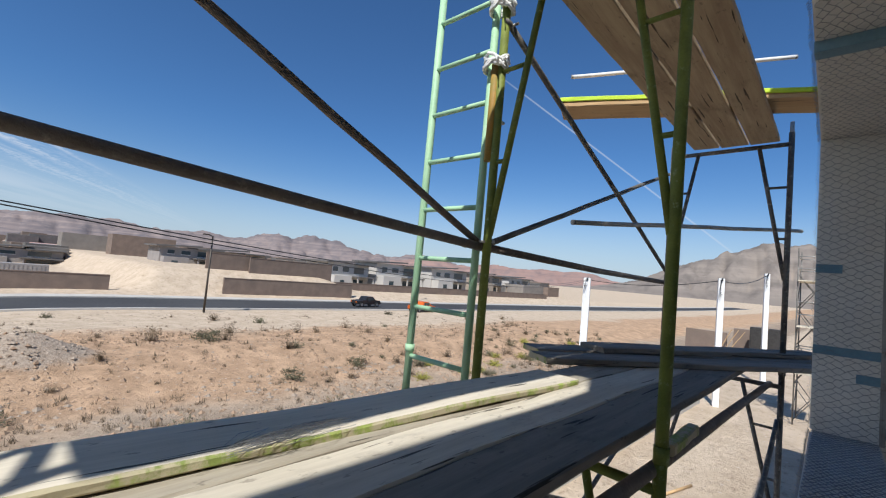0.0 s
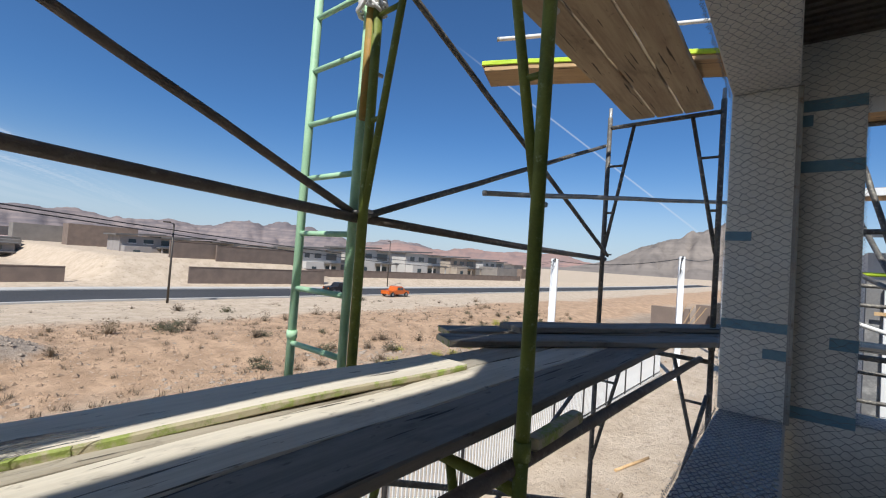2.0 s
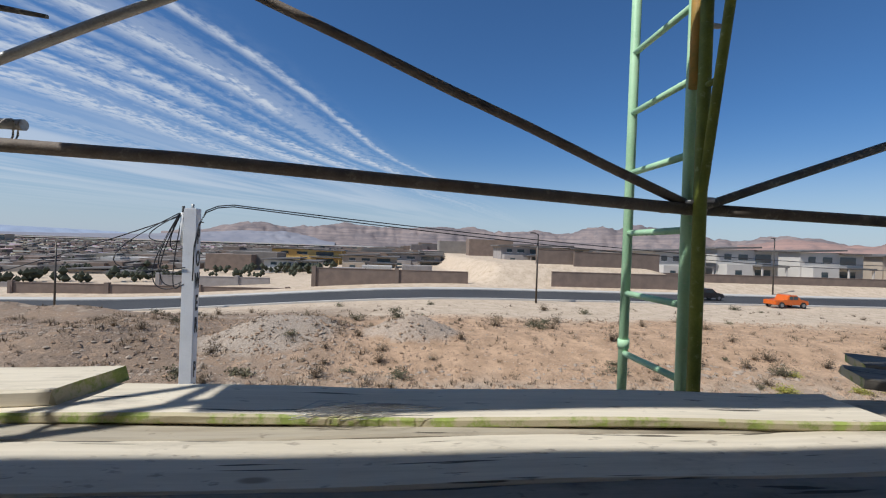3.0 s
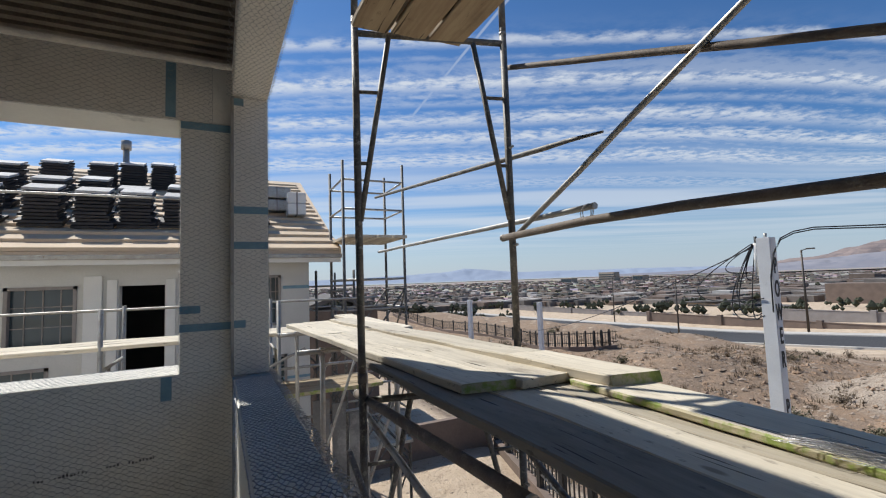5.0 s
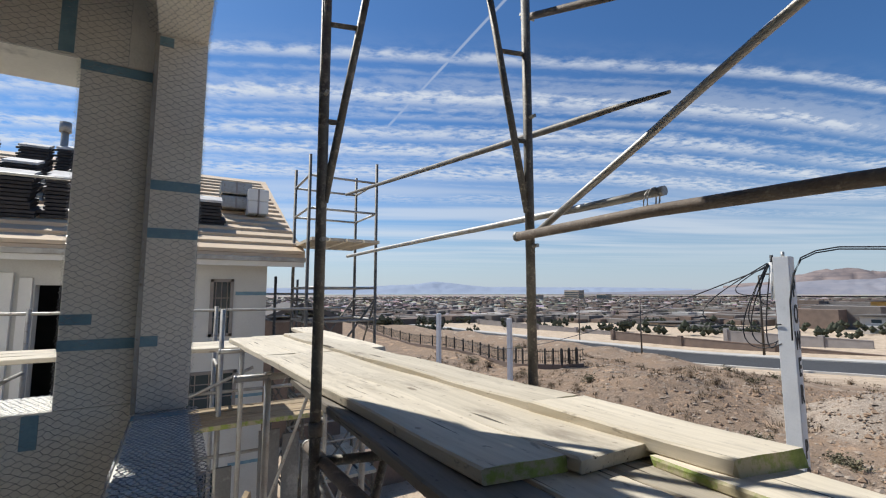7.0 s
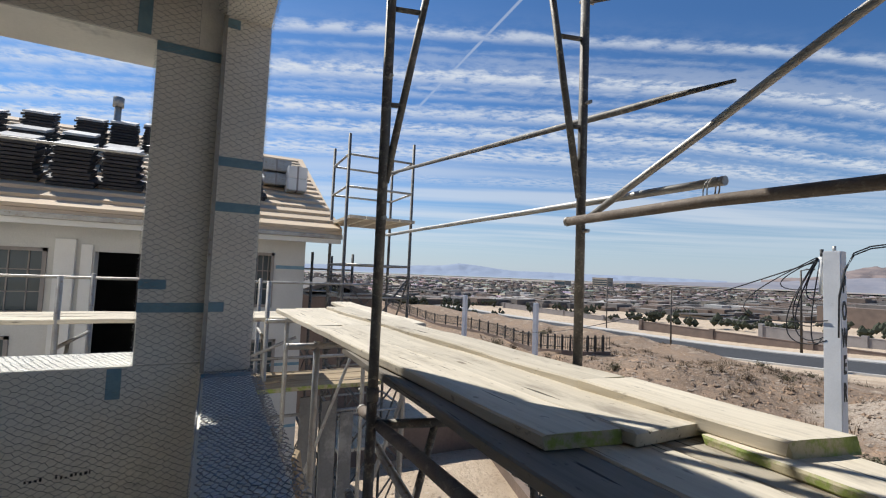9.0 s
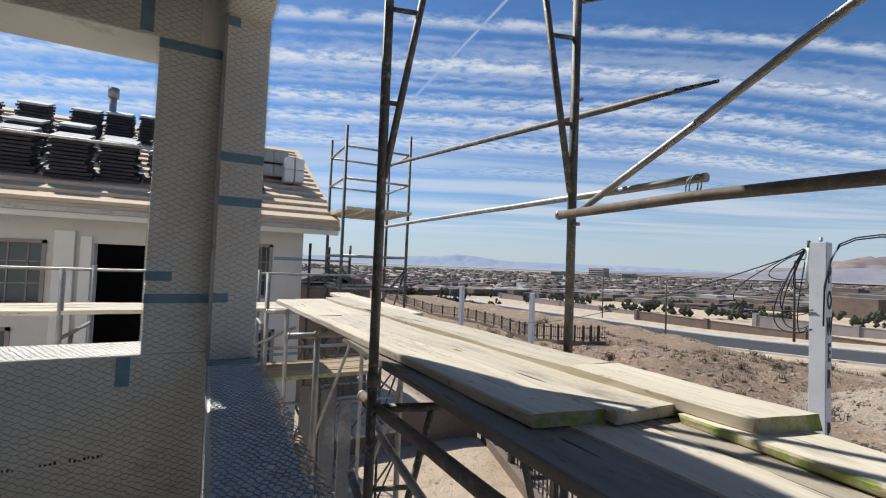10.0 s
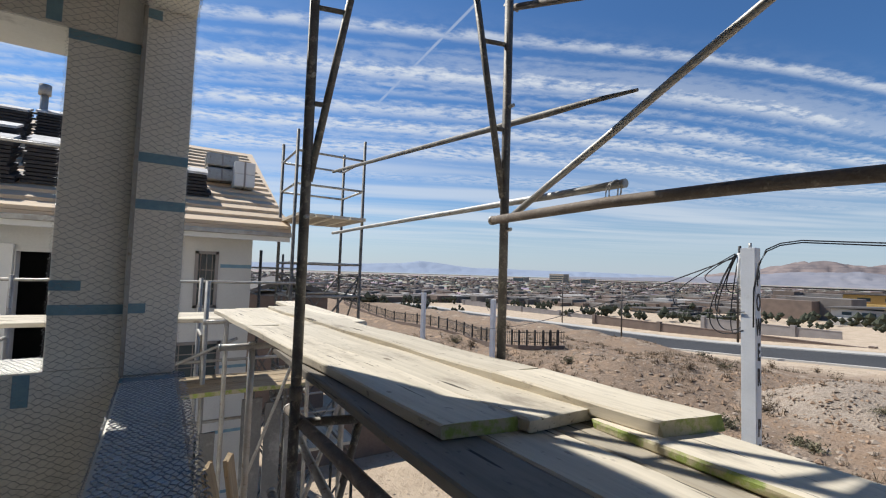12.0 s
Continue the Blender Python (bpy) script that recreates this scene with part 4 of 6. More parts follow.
PROFILE = ((-1e5, 0.0), (6.6, 0.0), (11, -1.9), (16, -2.4), (24, -2.2), (31, -1.3), (36, -1.3), (50, -1.6), (55, -1.6), (70, -1.6), (76, -1.2), (1e5, -1.2))


def ground_z(x, y):
    for (a, za), (b, zb) in zip(PROFILE, PROFILE[1:]):
        if a <= y < b:
            z = za + (zb - za) * smooth(a, b, y)
            break
    z += 0.35 * noise.noise(Vector((x * 0.06, y * 0.06, 1.0))) * smooth(8, 20, y) * (1 - smooth(48, 54, y))
    z += 0.16 * noise.noise(Vector((x * 0.4, y * 0.4, 4.0))) * smooth(8, 12, y) * (1 - smooth(40, 50, y))
    z += 0.55 * noise.fractal(Vector((x * 0.13, y * 0.13, 2.0)), 0.9, 2.1, 5) * smooth(9, 13, y) * (1 - smooth(40, 48, y)) * smooth(-6, 6, -x)
    z -= 3.0 * smooth(-12, 50, -x) * smooth(28, 54, y) + 1.0 * smooth(40, 110, -x) * smooth(20, 60, y)
    z -= 6.0 * smooth(110, 260, -x) * smooth(-100, 10, y)
    rise = smooth(73, 80, y) * smooth(13, 19, x)
    z += (3.8 - 2.6 * smooth(46, 58, x)) * rise * (1 - smooth(200, 400, x))
    z += 6.0 * smooth(150, 900, math.hypot(x, y)) * smooth(-50, 120, x)
    # a rough berm between the wash and the road
    z += 1.9 * math.exp(-(((y - 46) / 4.5) ** 2)) * smooth(20, 38, -x) * (1 - smooth(90, 130, -x)) * (1 + 0.35 * noise.noise(Vector((x * 0.25, y * 0.25, 3.0))))
    # spoil heaps beside the wash
    for hx, hy, hr, hh in ((1.2, 32.0, 3.6, 1.7), (-8.6, 31.0, 4.6, 1.5), (-5.2, 32.6, 3.4, 0.9), (-19, 27, 6, 1.0)):
        d = math.hypot(x - hx, (y - hy) * 1.2) / hr
        if d < 1:
            z += hh * (1 - d) * (1 + 0.3 * noise.noise(Vector((x, y, 9.0))))
    return z


def steps(lo, hi, fine_lo, fine_hi, fine, grow):
    out = [fine_lo]
    while out[-1] < fine_hi:
        out.append(out[-1] + fine)
    s = fine
    while out[-1] < hi:
        s *= grow
        out.append(out[-1] + s)
    s = fine
    while out[0] > lo:
        s *= grow
        out.insert(0, out[0] - s)
    return out


def ground():
    xs, ys = steps(-4000, 4000, -45, 60, 0.75, 1.12), steps(-600, 4200, -2, 78, 0.6, 1.12)
    verts = [(x, y, ground_z(x, y)) for y in ys for x in xs]
    w = len(xs)
    faces = [(j * w + i, j * w + i + 1, (j + 1) * w + i + 1, (j + 1) * w + i) for j in range(len(ys) - 1) for i in range(w - 1)]
    me = bpy.data.meshes.new("ground")
    me.from_pydata(verts, [], faces)
    me.materials.append(M_GROUND)
    for f in me.polygons:
        f.use_smooth = True
    tagged(new("ground", me), "pale sand and reddish clay desert ground with gravel", "ground", kind="structure")


ground()


def strip(name, y0, y1, x0, x1, lift, mat, label, cat, bend=0.0):
    xs = [x0 + (x1 - x0) * i / 90 for i in range(91)]
    bm = bmesh.new()
    rows = []
    for x in xs:
        s = bend * smooth(10, 160, -x) * 60
        rows.append([bm.verts.new((x, y + s, ground_z(x, max(y + s, 56)) + z)) for y, z in ((y0, -0.6), (y0, lift), (y1, lift), (y1, -0.6))])
    for a, b in zip(rows, rows[1:]):
        for k in range(3):
            bm.faces.new((a[k], b[k], b[k + 1], a[k + 1]))
    return tagged(part(name, bm, mat), label, cat, kind="structure")


strip("road", 56.6, 68.4, -260, 420, 0.06, M_ASPHALT, "dark asphalt road across the desert", "road")
strip("kerb_near", 56.0, 56.6, -260, 420, 0.20, M_KERB, "pale concrete kerb along the road", "kerb")
strip("pavement_far", 68.4, 71.0, -260, 420, 0.20, M_KERB, "pale concrete pavement beyond the road", "pavement")


def ridge(name, points, far, mat, label, deep=500.0, rough=0.16, seed=1):
    """A range: crest heights over bearings (degrees to the left of straight out), at a distance."""
    a0, a1 = points[0][0], points[-1][0]
    n = max(40, int(abs(a1 - a0) * 5))
    bm = bmesh.new()
    rows = []
    for i in range(n + 1):
        a = a0 + (a1 - a0) * i / n
        for (p, hp), (q, hq) in zip(points, points[1:]):
            if min(p, q) <= a <= max(p, q):
                h = hp + (hq - hp) * (a - p) / (q - p)
        col = []
        for j in range(13):
            s = j / 12
            r = far + deep * s * 0.9
            x, y = -math.sin(radians(a)) * r, math.cos(radians(a)) * r
            lift = math.sin(min(s * 1.25, 1.0) * math.pi / 2) ** 1.25 if s < 0.8 else 1 - (s - 0.8) * 2.5
            q = Vector((x, y, 0)) * (9.0 / far)
            nz = noise.fractal(q + Vector((seed * 3.1, 0, seed)), 0.9, 2.1, 6)
            fold = 1 - abs(noise.noise(q * 2.2 + Vector((0, 0, seed)))) * 2
            z = h * lift * (1 + rough * nz) - h * 0.20 * max(fold, 0) ** 2 * math.sin(min(s, 0.8) / 0.8 * math.pi)
            col.append(bm.verts.new((x, y, z - 2)))
        rows.append(col)
    for a, b in zip(rows, rows[1:]):
        for j in range(12):
            bm.faces.new((a[j], b[j], b[j + 1], a[j + 1])).smooth = True
    tagged(part(name, bm, mat), label, "mountain", kind="structure")


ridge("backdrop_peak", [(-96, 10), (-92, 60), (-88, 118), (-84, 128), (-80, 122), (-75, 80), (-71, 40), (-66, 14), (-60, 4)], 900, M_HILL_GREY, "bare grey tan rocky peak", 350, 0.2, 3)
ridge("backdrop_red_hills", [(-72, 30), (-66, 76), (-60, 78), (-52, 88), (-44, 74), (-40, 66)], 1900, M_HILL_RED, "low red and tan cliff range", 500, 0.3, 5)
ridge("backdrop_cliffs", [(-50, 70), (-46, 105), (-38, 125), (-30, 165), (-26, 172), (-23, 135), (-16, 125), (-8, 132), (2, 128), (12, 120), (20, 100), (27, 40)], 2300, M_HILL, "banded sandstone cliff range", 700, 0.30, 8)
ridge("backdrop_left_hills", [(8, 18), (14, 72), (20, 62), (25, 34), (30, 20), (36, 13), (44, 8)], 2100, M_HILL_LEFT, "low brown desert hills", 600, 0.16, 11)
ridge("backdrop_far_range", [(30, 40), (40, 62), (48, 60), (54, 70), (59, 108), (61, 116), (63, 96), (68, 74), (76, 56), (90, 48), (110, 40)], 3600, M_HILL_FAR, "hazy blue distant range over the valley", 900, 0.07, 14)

# ---- the neighbouring house on the left, with its roof half loaded ----
HX = -8.5


def roof_z(x):
    return 5.66 + (-8.05 - x) * 0.42


def left_house():
    h = thing("neighbour_house", (HX - 3, -1.5, 0), "two-storey house in grey base coat, roof laid with tan underlay", "house")
    openings = [(-3.05, -2.17, 4.20, 5.15), (-1.62, -0.98, 3.2, 5.13), (0.55, 0.90, 4.3, 5.25), (-3.4, -2.5, 2.9, 3.9), (0.2, 1.0, 3.1, 3.75), (0.3, 0.9, 1.0, 2.2), (-5.3, -4.3, 4.22, 5.22)]
    ys = sorted({-9.0, 1.42, *[v for o in openings for v in o[:2]]})
    zs = sorted({-0.3, 5.52, *[v for o in openings for v in o[2:]]})
    bm = bmesh.new()
    for y0, y1 in zip(ys, ys[1:]):
        for z0, z1 in zip(zs, zs[1:]):
            if not any(a <= y0 and y1 <= b and c <= z0 and z1 <= d for a, b, c, d in openings):
                box(bm, (HX - 0.22, y0, z0), (HX, y1, z1))
    bmesh.ops.remove_doubles(bm, verts=bm.verts, dist=0.0005)
    part("wall", bm, M_STUCCO, h)
    part("wall", boxed((HX - 6.0, 1.20, -0.3), (HX - 0.225, 1.42, 5.5)), M_STUCCO, h)
    part("wall", boxed((HX - 6.0, -9.0, -0.3), (HX - 5.8, 1.19, 5.5)), M_STUCCO, h)
    # Inner wall and slab are near black: the rooms' darkness is painted on.
    part("inner_wall", boxed((HX - 2.2, -8.9, -0.2), (HX - 2.1, 1.1, 5.4)), M_ROOM_SHADE, h, "inner wall coloured near black as the room's shade")
    part("floor_slab", boxed((HX - 2.0, -8.9, 2.7), (HX - 0.23, 1.1, 2.85)), M_ROOM_SHADE, h)
    for a, b, c, d in openings:
        if d - c > 1.5:
            for y in (a - 0.16, b + 0.02):
                part("door_casing", boxed((HX, y, c - 0.1), (HX + 0.05, y + 0.14, d + 0.1), 0.006), M_TRIM, h)
            continue
        win = part("window", boxed((HX - 0.10, a, c), (HX - 0.085, b, d)), M_GLASS, h, "dark glazed window with muntins")
        bm = bmesh.new()
        for lo, hi in (((a, c), (b, c + 0.05)), ((a, d - 0.05), (b, d)), ((a, c), (a + 0.05, d)), ((b - 0.05, c), (b, d))):
            box(bm, (HX - 0.12, lo[0], lo[1]), (HX + 0.02, hi[0], hi[1]))
        for k in range(1, 4):
            y = a + (b - a) * k / 4
            box(bm, (HX - 0.083, y - 0.008, c), (HX - 0.07, y + 0.008, d))
        for k in range(1, 3):
            z = c + (d - c) * k / 3
            box(bm, (HX - 0.083, a, z - 0.008), (HX - 0.07, b, z + 0.008))
        part("window_frame", bm, M_GREYWALL, win)
    for y0, y1 in ((-2.08, -1.84),):
        part("pilaster", boxed((HX, y0, 2.6), (HX + 0.07, y1, 5.3), 0.01), M_TRIM, h)
    for z, hgt in ((4.98, 0.06), (3.28, 0.05), (2.2, 0.05), (1.2, 0.05)):
        part("seam_tape", boxed((HX + 0.001, 0.93, z), (HX + 0.006, 1.42, z + hgt)), M_TAPE, h, "blue seam tape")
    part("seam_tape", boxed((HX + 0.001, -9, 4.72), (HX + 0.006, -3.6, 4.80)), M_TAPE, h, "blue seam tape")
    # eave, fascia and roof slope
    part("fascia", boxed((-8.10, -9.0, 5.46), (-8.04, 1.95, 5.59), 0.006), M_TRIM, h)
    part("soffit", boxed((HX, -9.0, 5.50), (-8.10, 1.93, 5.53)), M_STUCCO, h)
    part("gutter", boxed((-8.04, -9.0, 5.54), (-7.98, 1.965, 5.615), 0.01), M_GALV, h)
    bm = bmesh.new()
    x0, x1 = -8.08, -14.9
    vs = [(x0, -9, roof_z(x0)), (x0, 1.97, roof_z(x0)), (x1, 2.2, roof_z(x1)), (x1, -9, roof_z(x1))]
    top = [bm.verts.new(v) for v in vs]
    low = [bm.verts.new((x, y, z - 0.12)) for x, y, z in vs]
    bm.faces.new(top)
    bm.faces.new(low[::-1])
    for i in range(4):
        j = (i + 1) % 4
        bm.faces.new((low[i], low[j], top[j], top[i]))
    roof = part("roof", bm, M_UNDERLAY, h)
    x = -8.08
    k = 0
    while x > -14.5:
        w = 0.44
        bm = bmesh.new()
        z0, z1 = roof_z(x) + 0.065, roof_z(x - w) + 0.008
        vs = [(x, -8.95, z0), (x, 1.97 + 0.01 * (k % 2), z0), (x - w, 2.0, z1), (x - w, -8.95, z1)]
        top = [bm.verts.new(v) for v in vs]
        low = [bm.verts.new((a, b, c - 0.055 if c == z0 else c - 0.006)) for a, b, c in vs]
        bm.faces.new(top)
        bm.faces.new(low[::-1])
        for i in range(4):
            j = (i + 1) % 4
            bm.faces.new((low[i], low[j], top[j], top[i]))
        part("underlay_strip", bm, M_UNDERLAY, roof)
        x -= w - 0.035
        k += 1
    # a raised side roof on the far left, its shaded gable wall in between
    part("gable_wall", boxed((HX - 4.5, -9.0, 5.6), (HX - 0.2, -5.4, 6.6)), M_STUCCO, h)
    part("side_roof", boxed((HX - 4.8, -9.2, 6.6), (HX + 0.5, -4.7, 6.78)), M_HOUSE_ROOF, h)
    return h


left_house()


def tile_stack(at, rows, seed):
    """A pile of flat roof tiles, each tile its own slab."""
    loc = random.Random(seed)
    s = thing("tile_stack", at, "stack of charcoal concrete roof tiles on the roof", "roof tiles", "tile stacks")
    for k in range(rows):
        ox, oy = loc.uniform(-0.02, 0.02), loc.uniform(-0.02, 0.02)
        z = at[2] + k * 0.062
        wide = 0.52 if k % 2 else 0.48
        if k < 2:
            wide += 0.12
        bm = bmesh.new()
        box(bm, (at[0] - 0.21 + ox, at[1] - wide / 2 + oy, z), (at[0] + 0.21 + ox, at[1] + wide / 2 + oy, z + 0.045))
        for v in bm.verts:
            v.co.z += (v.co.x - at[0]) * -0.36
        # The topmost tile is coloured pale to paint the sun's glare on it.
        part("roof_tile", bm, M_TILE if k < rows - 1 else M_TILE_SUN_TOP, s)
    return s


loc = random.Random(5)
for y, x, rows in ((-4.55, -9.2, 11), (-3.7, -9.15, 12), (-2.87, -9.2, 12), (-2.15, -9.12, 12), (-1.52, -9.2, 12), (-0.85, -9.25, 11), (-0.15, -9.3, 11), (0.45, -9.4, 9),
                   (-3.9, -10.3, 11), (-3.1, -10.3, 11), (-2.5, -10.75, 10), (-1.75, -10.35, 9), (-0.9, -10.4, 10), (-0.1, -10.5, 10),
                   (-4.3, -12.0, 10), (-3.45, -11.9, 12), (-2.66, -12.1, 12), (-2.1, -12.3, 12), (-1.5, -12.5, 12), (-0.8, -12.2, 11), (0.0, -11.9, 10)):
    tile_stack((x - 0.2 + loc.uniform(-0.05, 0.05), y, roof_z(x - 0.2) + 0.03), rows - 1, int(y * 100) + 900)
for k, (x, y, z) in enumerate(((-10.6, 1.02, 0.0), (-10.6, 1.02, 0.30), (-10.3, 1.42, 0.0), (-10.3, 1.42, 0.26))):
    b = thing("roll_bundle", (x, y, roof_z(x) + z), "pale wrapped bundle of roofing lying on the roof", "roof bundle", "roof bundles")
    zz = roof_z(x) + z + 0.19
    part("wrapped_pack", boxed((x - 0.3, y - 0.2 - 0.1 * (k < 2), zz - 0.13), (x + 0.3, y + 0.2 + 0.1 * (k < 2), zz + 0.13), 0.03), M_GALV if k < 2 else M_TRIM, b)
    part("band", boxed((x - 0.305, y - 0.02, zz - 0.135), (x + 0.305, y + 0.02, zz + 0.135), 0.01), M_GREYWALL, b)
for x, y in ((-12.6, -2.28), (-12.6, -5.1)):
    v = thing("vent_pipe", (x, y, roof_z(x)), "grey metal roof vent pipe with a cap", "vent pipe", "roof vents")
    part("pipe", pipe([(x, y, roof_z(x) - 0.1), (x, y, 8.62)], 0.07, 16), M_GALV, v)
    part("cap", pipe([(x, y, 8.56), (x, y, 8.78)], 0.11, 16), M_GALV, v)


def tower(px, py, levels, label):
    """A free-standing scaffold bay: four posts, lifts with braces, planks and guard rails."""
    t = thing("scaffold_tower", (sum(px) / 2, sum(py) / 2, 0), label, "scaffold", "scaffold towers")
    top = levels[-1] + 1.45
    for x in px:
        for y in py:
            part("post", pipe([(x, y, -0.1), (x, y, top)], 0.028, 8), M_STEEL, t)
    for z in levels:
        bm = bmesh.new()
        n = max(2, int((py[1] - py[0]) / 0.27))
        for k in range(n):
            y = py[0] + (py[1] - py[0]) * k / n
            box(bm, (px[0] - 0.2, y + 0.01, z), (px[1] + 0.2, y + (py[1] - py[0]) / n - 0.01, z + 0.05))
        part("platform", bm, M_PLANK, t)
        for dz in (0.55, 1.1):
            for x in px:
                part("guard_rail", pipe([(x, py[0], z + dz), (x, py[1], z + dz)], 0.02, 8), M_GALV, t)
            for y in py:
                part("guard_rail", pipe([(px[0], y, z + dz), (px[1], y, z + dz)], 0.02, 8), M_GALV, t)
    z = 0.2
    while z < levels[-1] - 1:
        for x in px:
            part("cross_brace", pipe([(x, py[0], z), (x, py[1], z + 1.5)], 0.017, 8), M_STEEL, t)
            part("cross_brace", pipe([(x, py[1], z), (x, py[0], z + 1.5)], 0.017, 8), M_STEEL, t)
        for y in py:
            part("ledger", pipe([(px[0], y, z + 1.5), (px[1], y, z + 1.5)], 0.02, 8), M_STEEL, t)
            part("cross_brace", pipe([(px[0], y, z), (px[1], y, z + 1.5)], 0.017, 8), M_STEEL, t)
        z += 1.6
    return t


def dark_gable():
    """A low dark-roofed building behind the corner tower."""
    h = thing("garage", (-17.5, 3.9, 0), "low grey building with a dark gabled roof", "house")
    part("wall", boxed((-19, 2.5, -0.3), (-16.1, 5.2, 4.1)), M_WALLBLOCK, h)
    bm = bmesh.new()
    prof = [(2.2, 4.15), (3.7, 4.66), (5.5, 4.05), (5.5, 3.9), (3.7, 4.5), (2.2, 4.0)]
    a = [bm.verts.new((-16.0, y, z)) for y, z in prof]
    b = [bm.verts.new((-19.2, y, z)) for y, z in prof]
    bm.faces.new(a)
    bm.faces.new(b[::-1])
    for i in range(len(prof)):
        j = (i + 1) % len(prof)
        bm.faces.new((a[i], a[j], b[j], b[i]))
    part("roof", bm, M_HOUSE_ROOF, h)


dark_gable()
tower((-8.6, -7.5), (1.88, 3.05), (2.1, 4.0, 5.86), "tall grey scaffold tower with guard rails at the house corner")
tower((24.0, 25.6), (0.86, 1.89), (2.2, 4.2, 6.2), "distant grey scaffold tower on the next lot")
tower((-11.6, -9.6), (1.75, 2.6), (3.9,), "grey scaffold tower beside the far wall")
# side scaffold that carries the walkway past the house front
for y in (-4.6, -2.45, -1.2, 0.55):
    f = thing("side_scaffold_bay", (-6.0, y, 0), "slim scaffold posts with a tie bar beside the house", "scaffold frame", "side scaffold bays")
    for x in (-5.35, -6.5):
        part("post", pipe([(x, y, -0.1), (x, y, 6.4 if y < -4 else 4.85)], 0.024, 8), M_GALV if y > -4 else M_MINT, f)
    for z in (4.2, 2.2, 0.6):
        part("tie_bar", pipe([(-5.35, y, z), (-6.5, y, z)], 0.019, 8), M_GALV, f)
    part("inclined_leg", pipe([(-5.35, y, 3.2), (-5.75, y, 4.2)], 0.017, 8), M_GALV, f)
for z, y0, y1, x in ((6.27, -6, -0.6, -6.5), (4.80, -6, 2.2, -6.5), (4.02, -6, 1.6, -5.36), (3.4, -3, 1.6, -5.36), (2.3, -3, 1.6, -5.36)):
    lone_tube([(x, y0, z), (x, y1, z)], 0.017, M_GALV, "pale guard rail tube beside the house front", group="side rails")
lone_tube([(-5.3, -1.4, 3.3), (-5.3, 0.85, 4.25)], 0.017, M_GALV, "pale diagonal tube under the walkway", group="side rails")
lone_tube([(-4.6, 0.2, 2.9), (-3.2, 1.1, 2.4)], 0.017, M_GALV, "pale diagonal tube under the walkway", group="side rails")
lone_tube([(-4.9, -0.2, 2.3), (-2.4, 0.7, 2.75)], 0.017, M_GALV, "pale diagonal tube under the walkway", group="side rails")
for k in range(3):
    plank(-3.0, 3.0, -0.12, 0.12, 4.42, 0.042, turn=90, seed=40 + k, green="", label="pale walkway plank along the next scaffold", group="side walkway planks").location = (-5.45 - 0.26 * k, -2.0, 4.42)
plank(-1.0, 1.0, -0.12, 0.12, 4.47, 0.042, turn=84, seed=45, green="ends", label="green-ended plank stacked on the walkway", group="side walkway planks").location = (-5.6, -3.6, 4.465)
for x, y in ((-3.4, 1.35), (-3.4, 0.7), (-4.9, 0.7), (-4.9, 1.5)):
    lone_tube([(x, y, -0.1), (x, y, 4.5)], 0.022, M_GALV, "pale post under the walkway", name="scaffold_post", category="scaffold post", group="walkway posts")
for x in (-3.4, -4.9):
    lone_tube([(x, 0.5, 4.475), (x, 1.7, 4.475)], 0.022, M_GALV, "pale bearer tube under the walkway", name="bearer_tube", group="walkway bearers")
    for za, zb in ((0.4, 2.3), (2.3, 4.2)):
        lone_tube([(x, 0.7, za), (x, 1.4, zb)], 0.017, M_GALV, "pale brace under the walkway", group="walkway braces", name="cross_brace", category="cross brace")
# a lower lift under the walkway, with boards stood on end beneath it
for k in range(3):
    plank(-2.3, 2.3, -0.12, 0.12, 3.74, 0.045, turn=90, seed=80 + k, mat=M_PLANK_DARK, green="edges" if k == 0 else "", label="brown plank of the lower lift beside the house", group="lower lift planks").location = (-5.14 - 0.25 * k, -0.55, 3.74)
for y in (-2.4, -0.4, 1.5):
    lone_tube([(-4.9, y, 3.715), (-5.9, y, 3.715)], 0.022, M_STEEL, "bearer tube of the lower lift", name="bearer_tube", group="lower lift bearers")
for k, (y, w, top) in enumerate(((1.02, 0.2, 3.62), (1.24, 0.17, 3.55), (1.45, 0.15, 3.4), (0.62, 0.14, 3.3))):
    b = part("standing_board", boxed((-5.24 - 0.03 * k, y - w / 2, -0.02), (-5.21 - 0.03 * k, y + w / 2, top), 0.004), M_SHEATH)
    tagged(b, "long grey board standing on end under the walkway", "board", "standing boards")
for k in range(2):
    ob = plank(-1.0, 1.0, -0.07, 0.07, 0, 0.03, seed=50 + k, green="", mat=M_PLANK_DARK, label="grey board leaning under the walkway", group="leaning boards", name="leaning_board")
    ob.matrix_basis = pose(-2.95 - 0.2 * k, 0.62 + 0.08 * k, 2.9 - 0.05 * k, 0, 78 + 3 * k, 70)

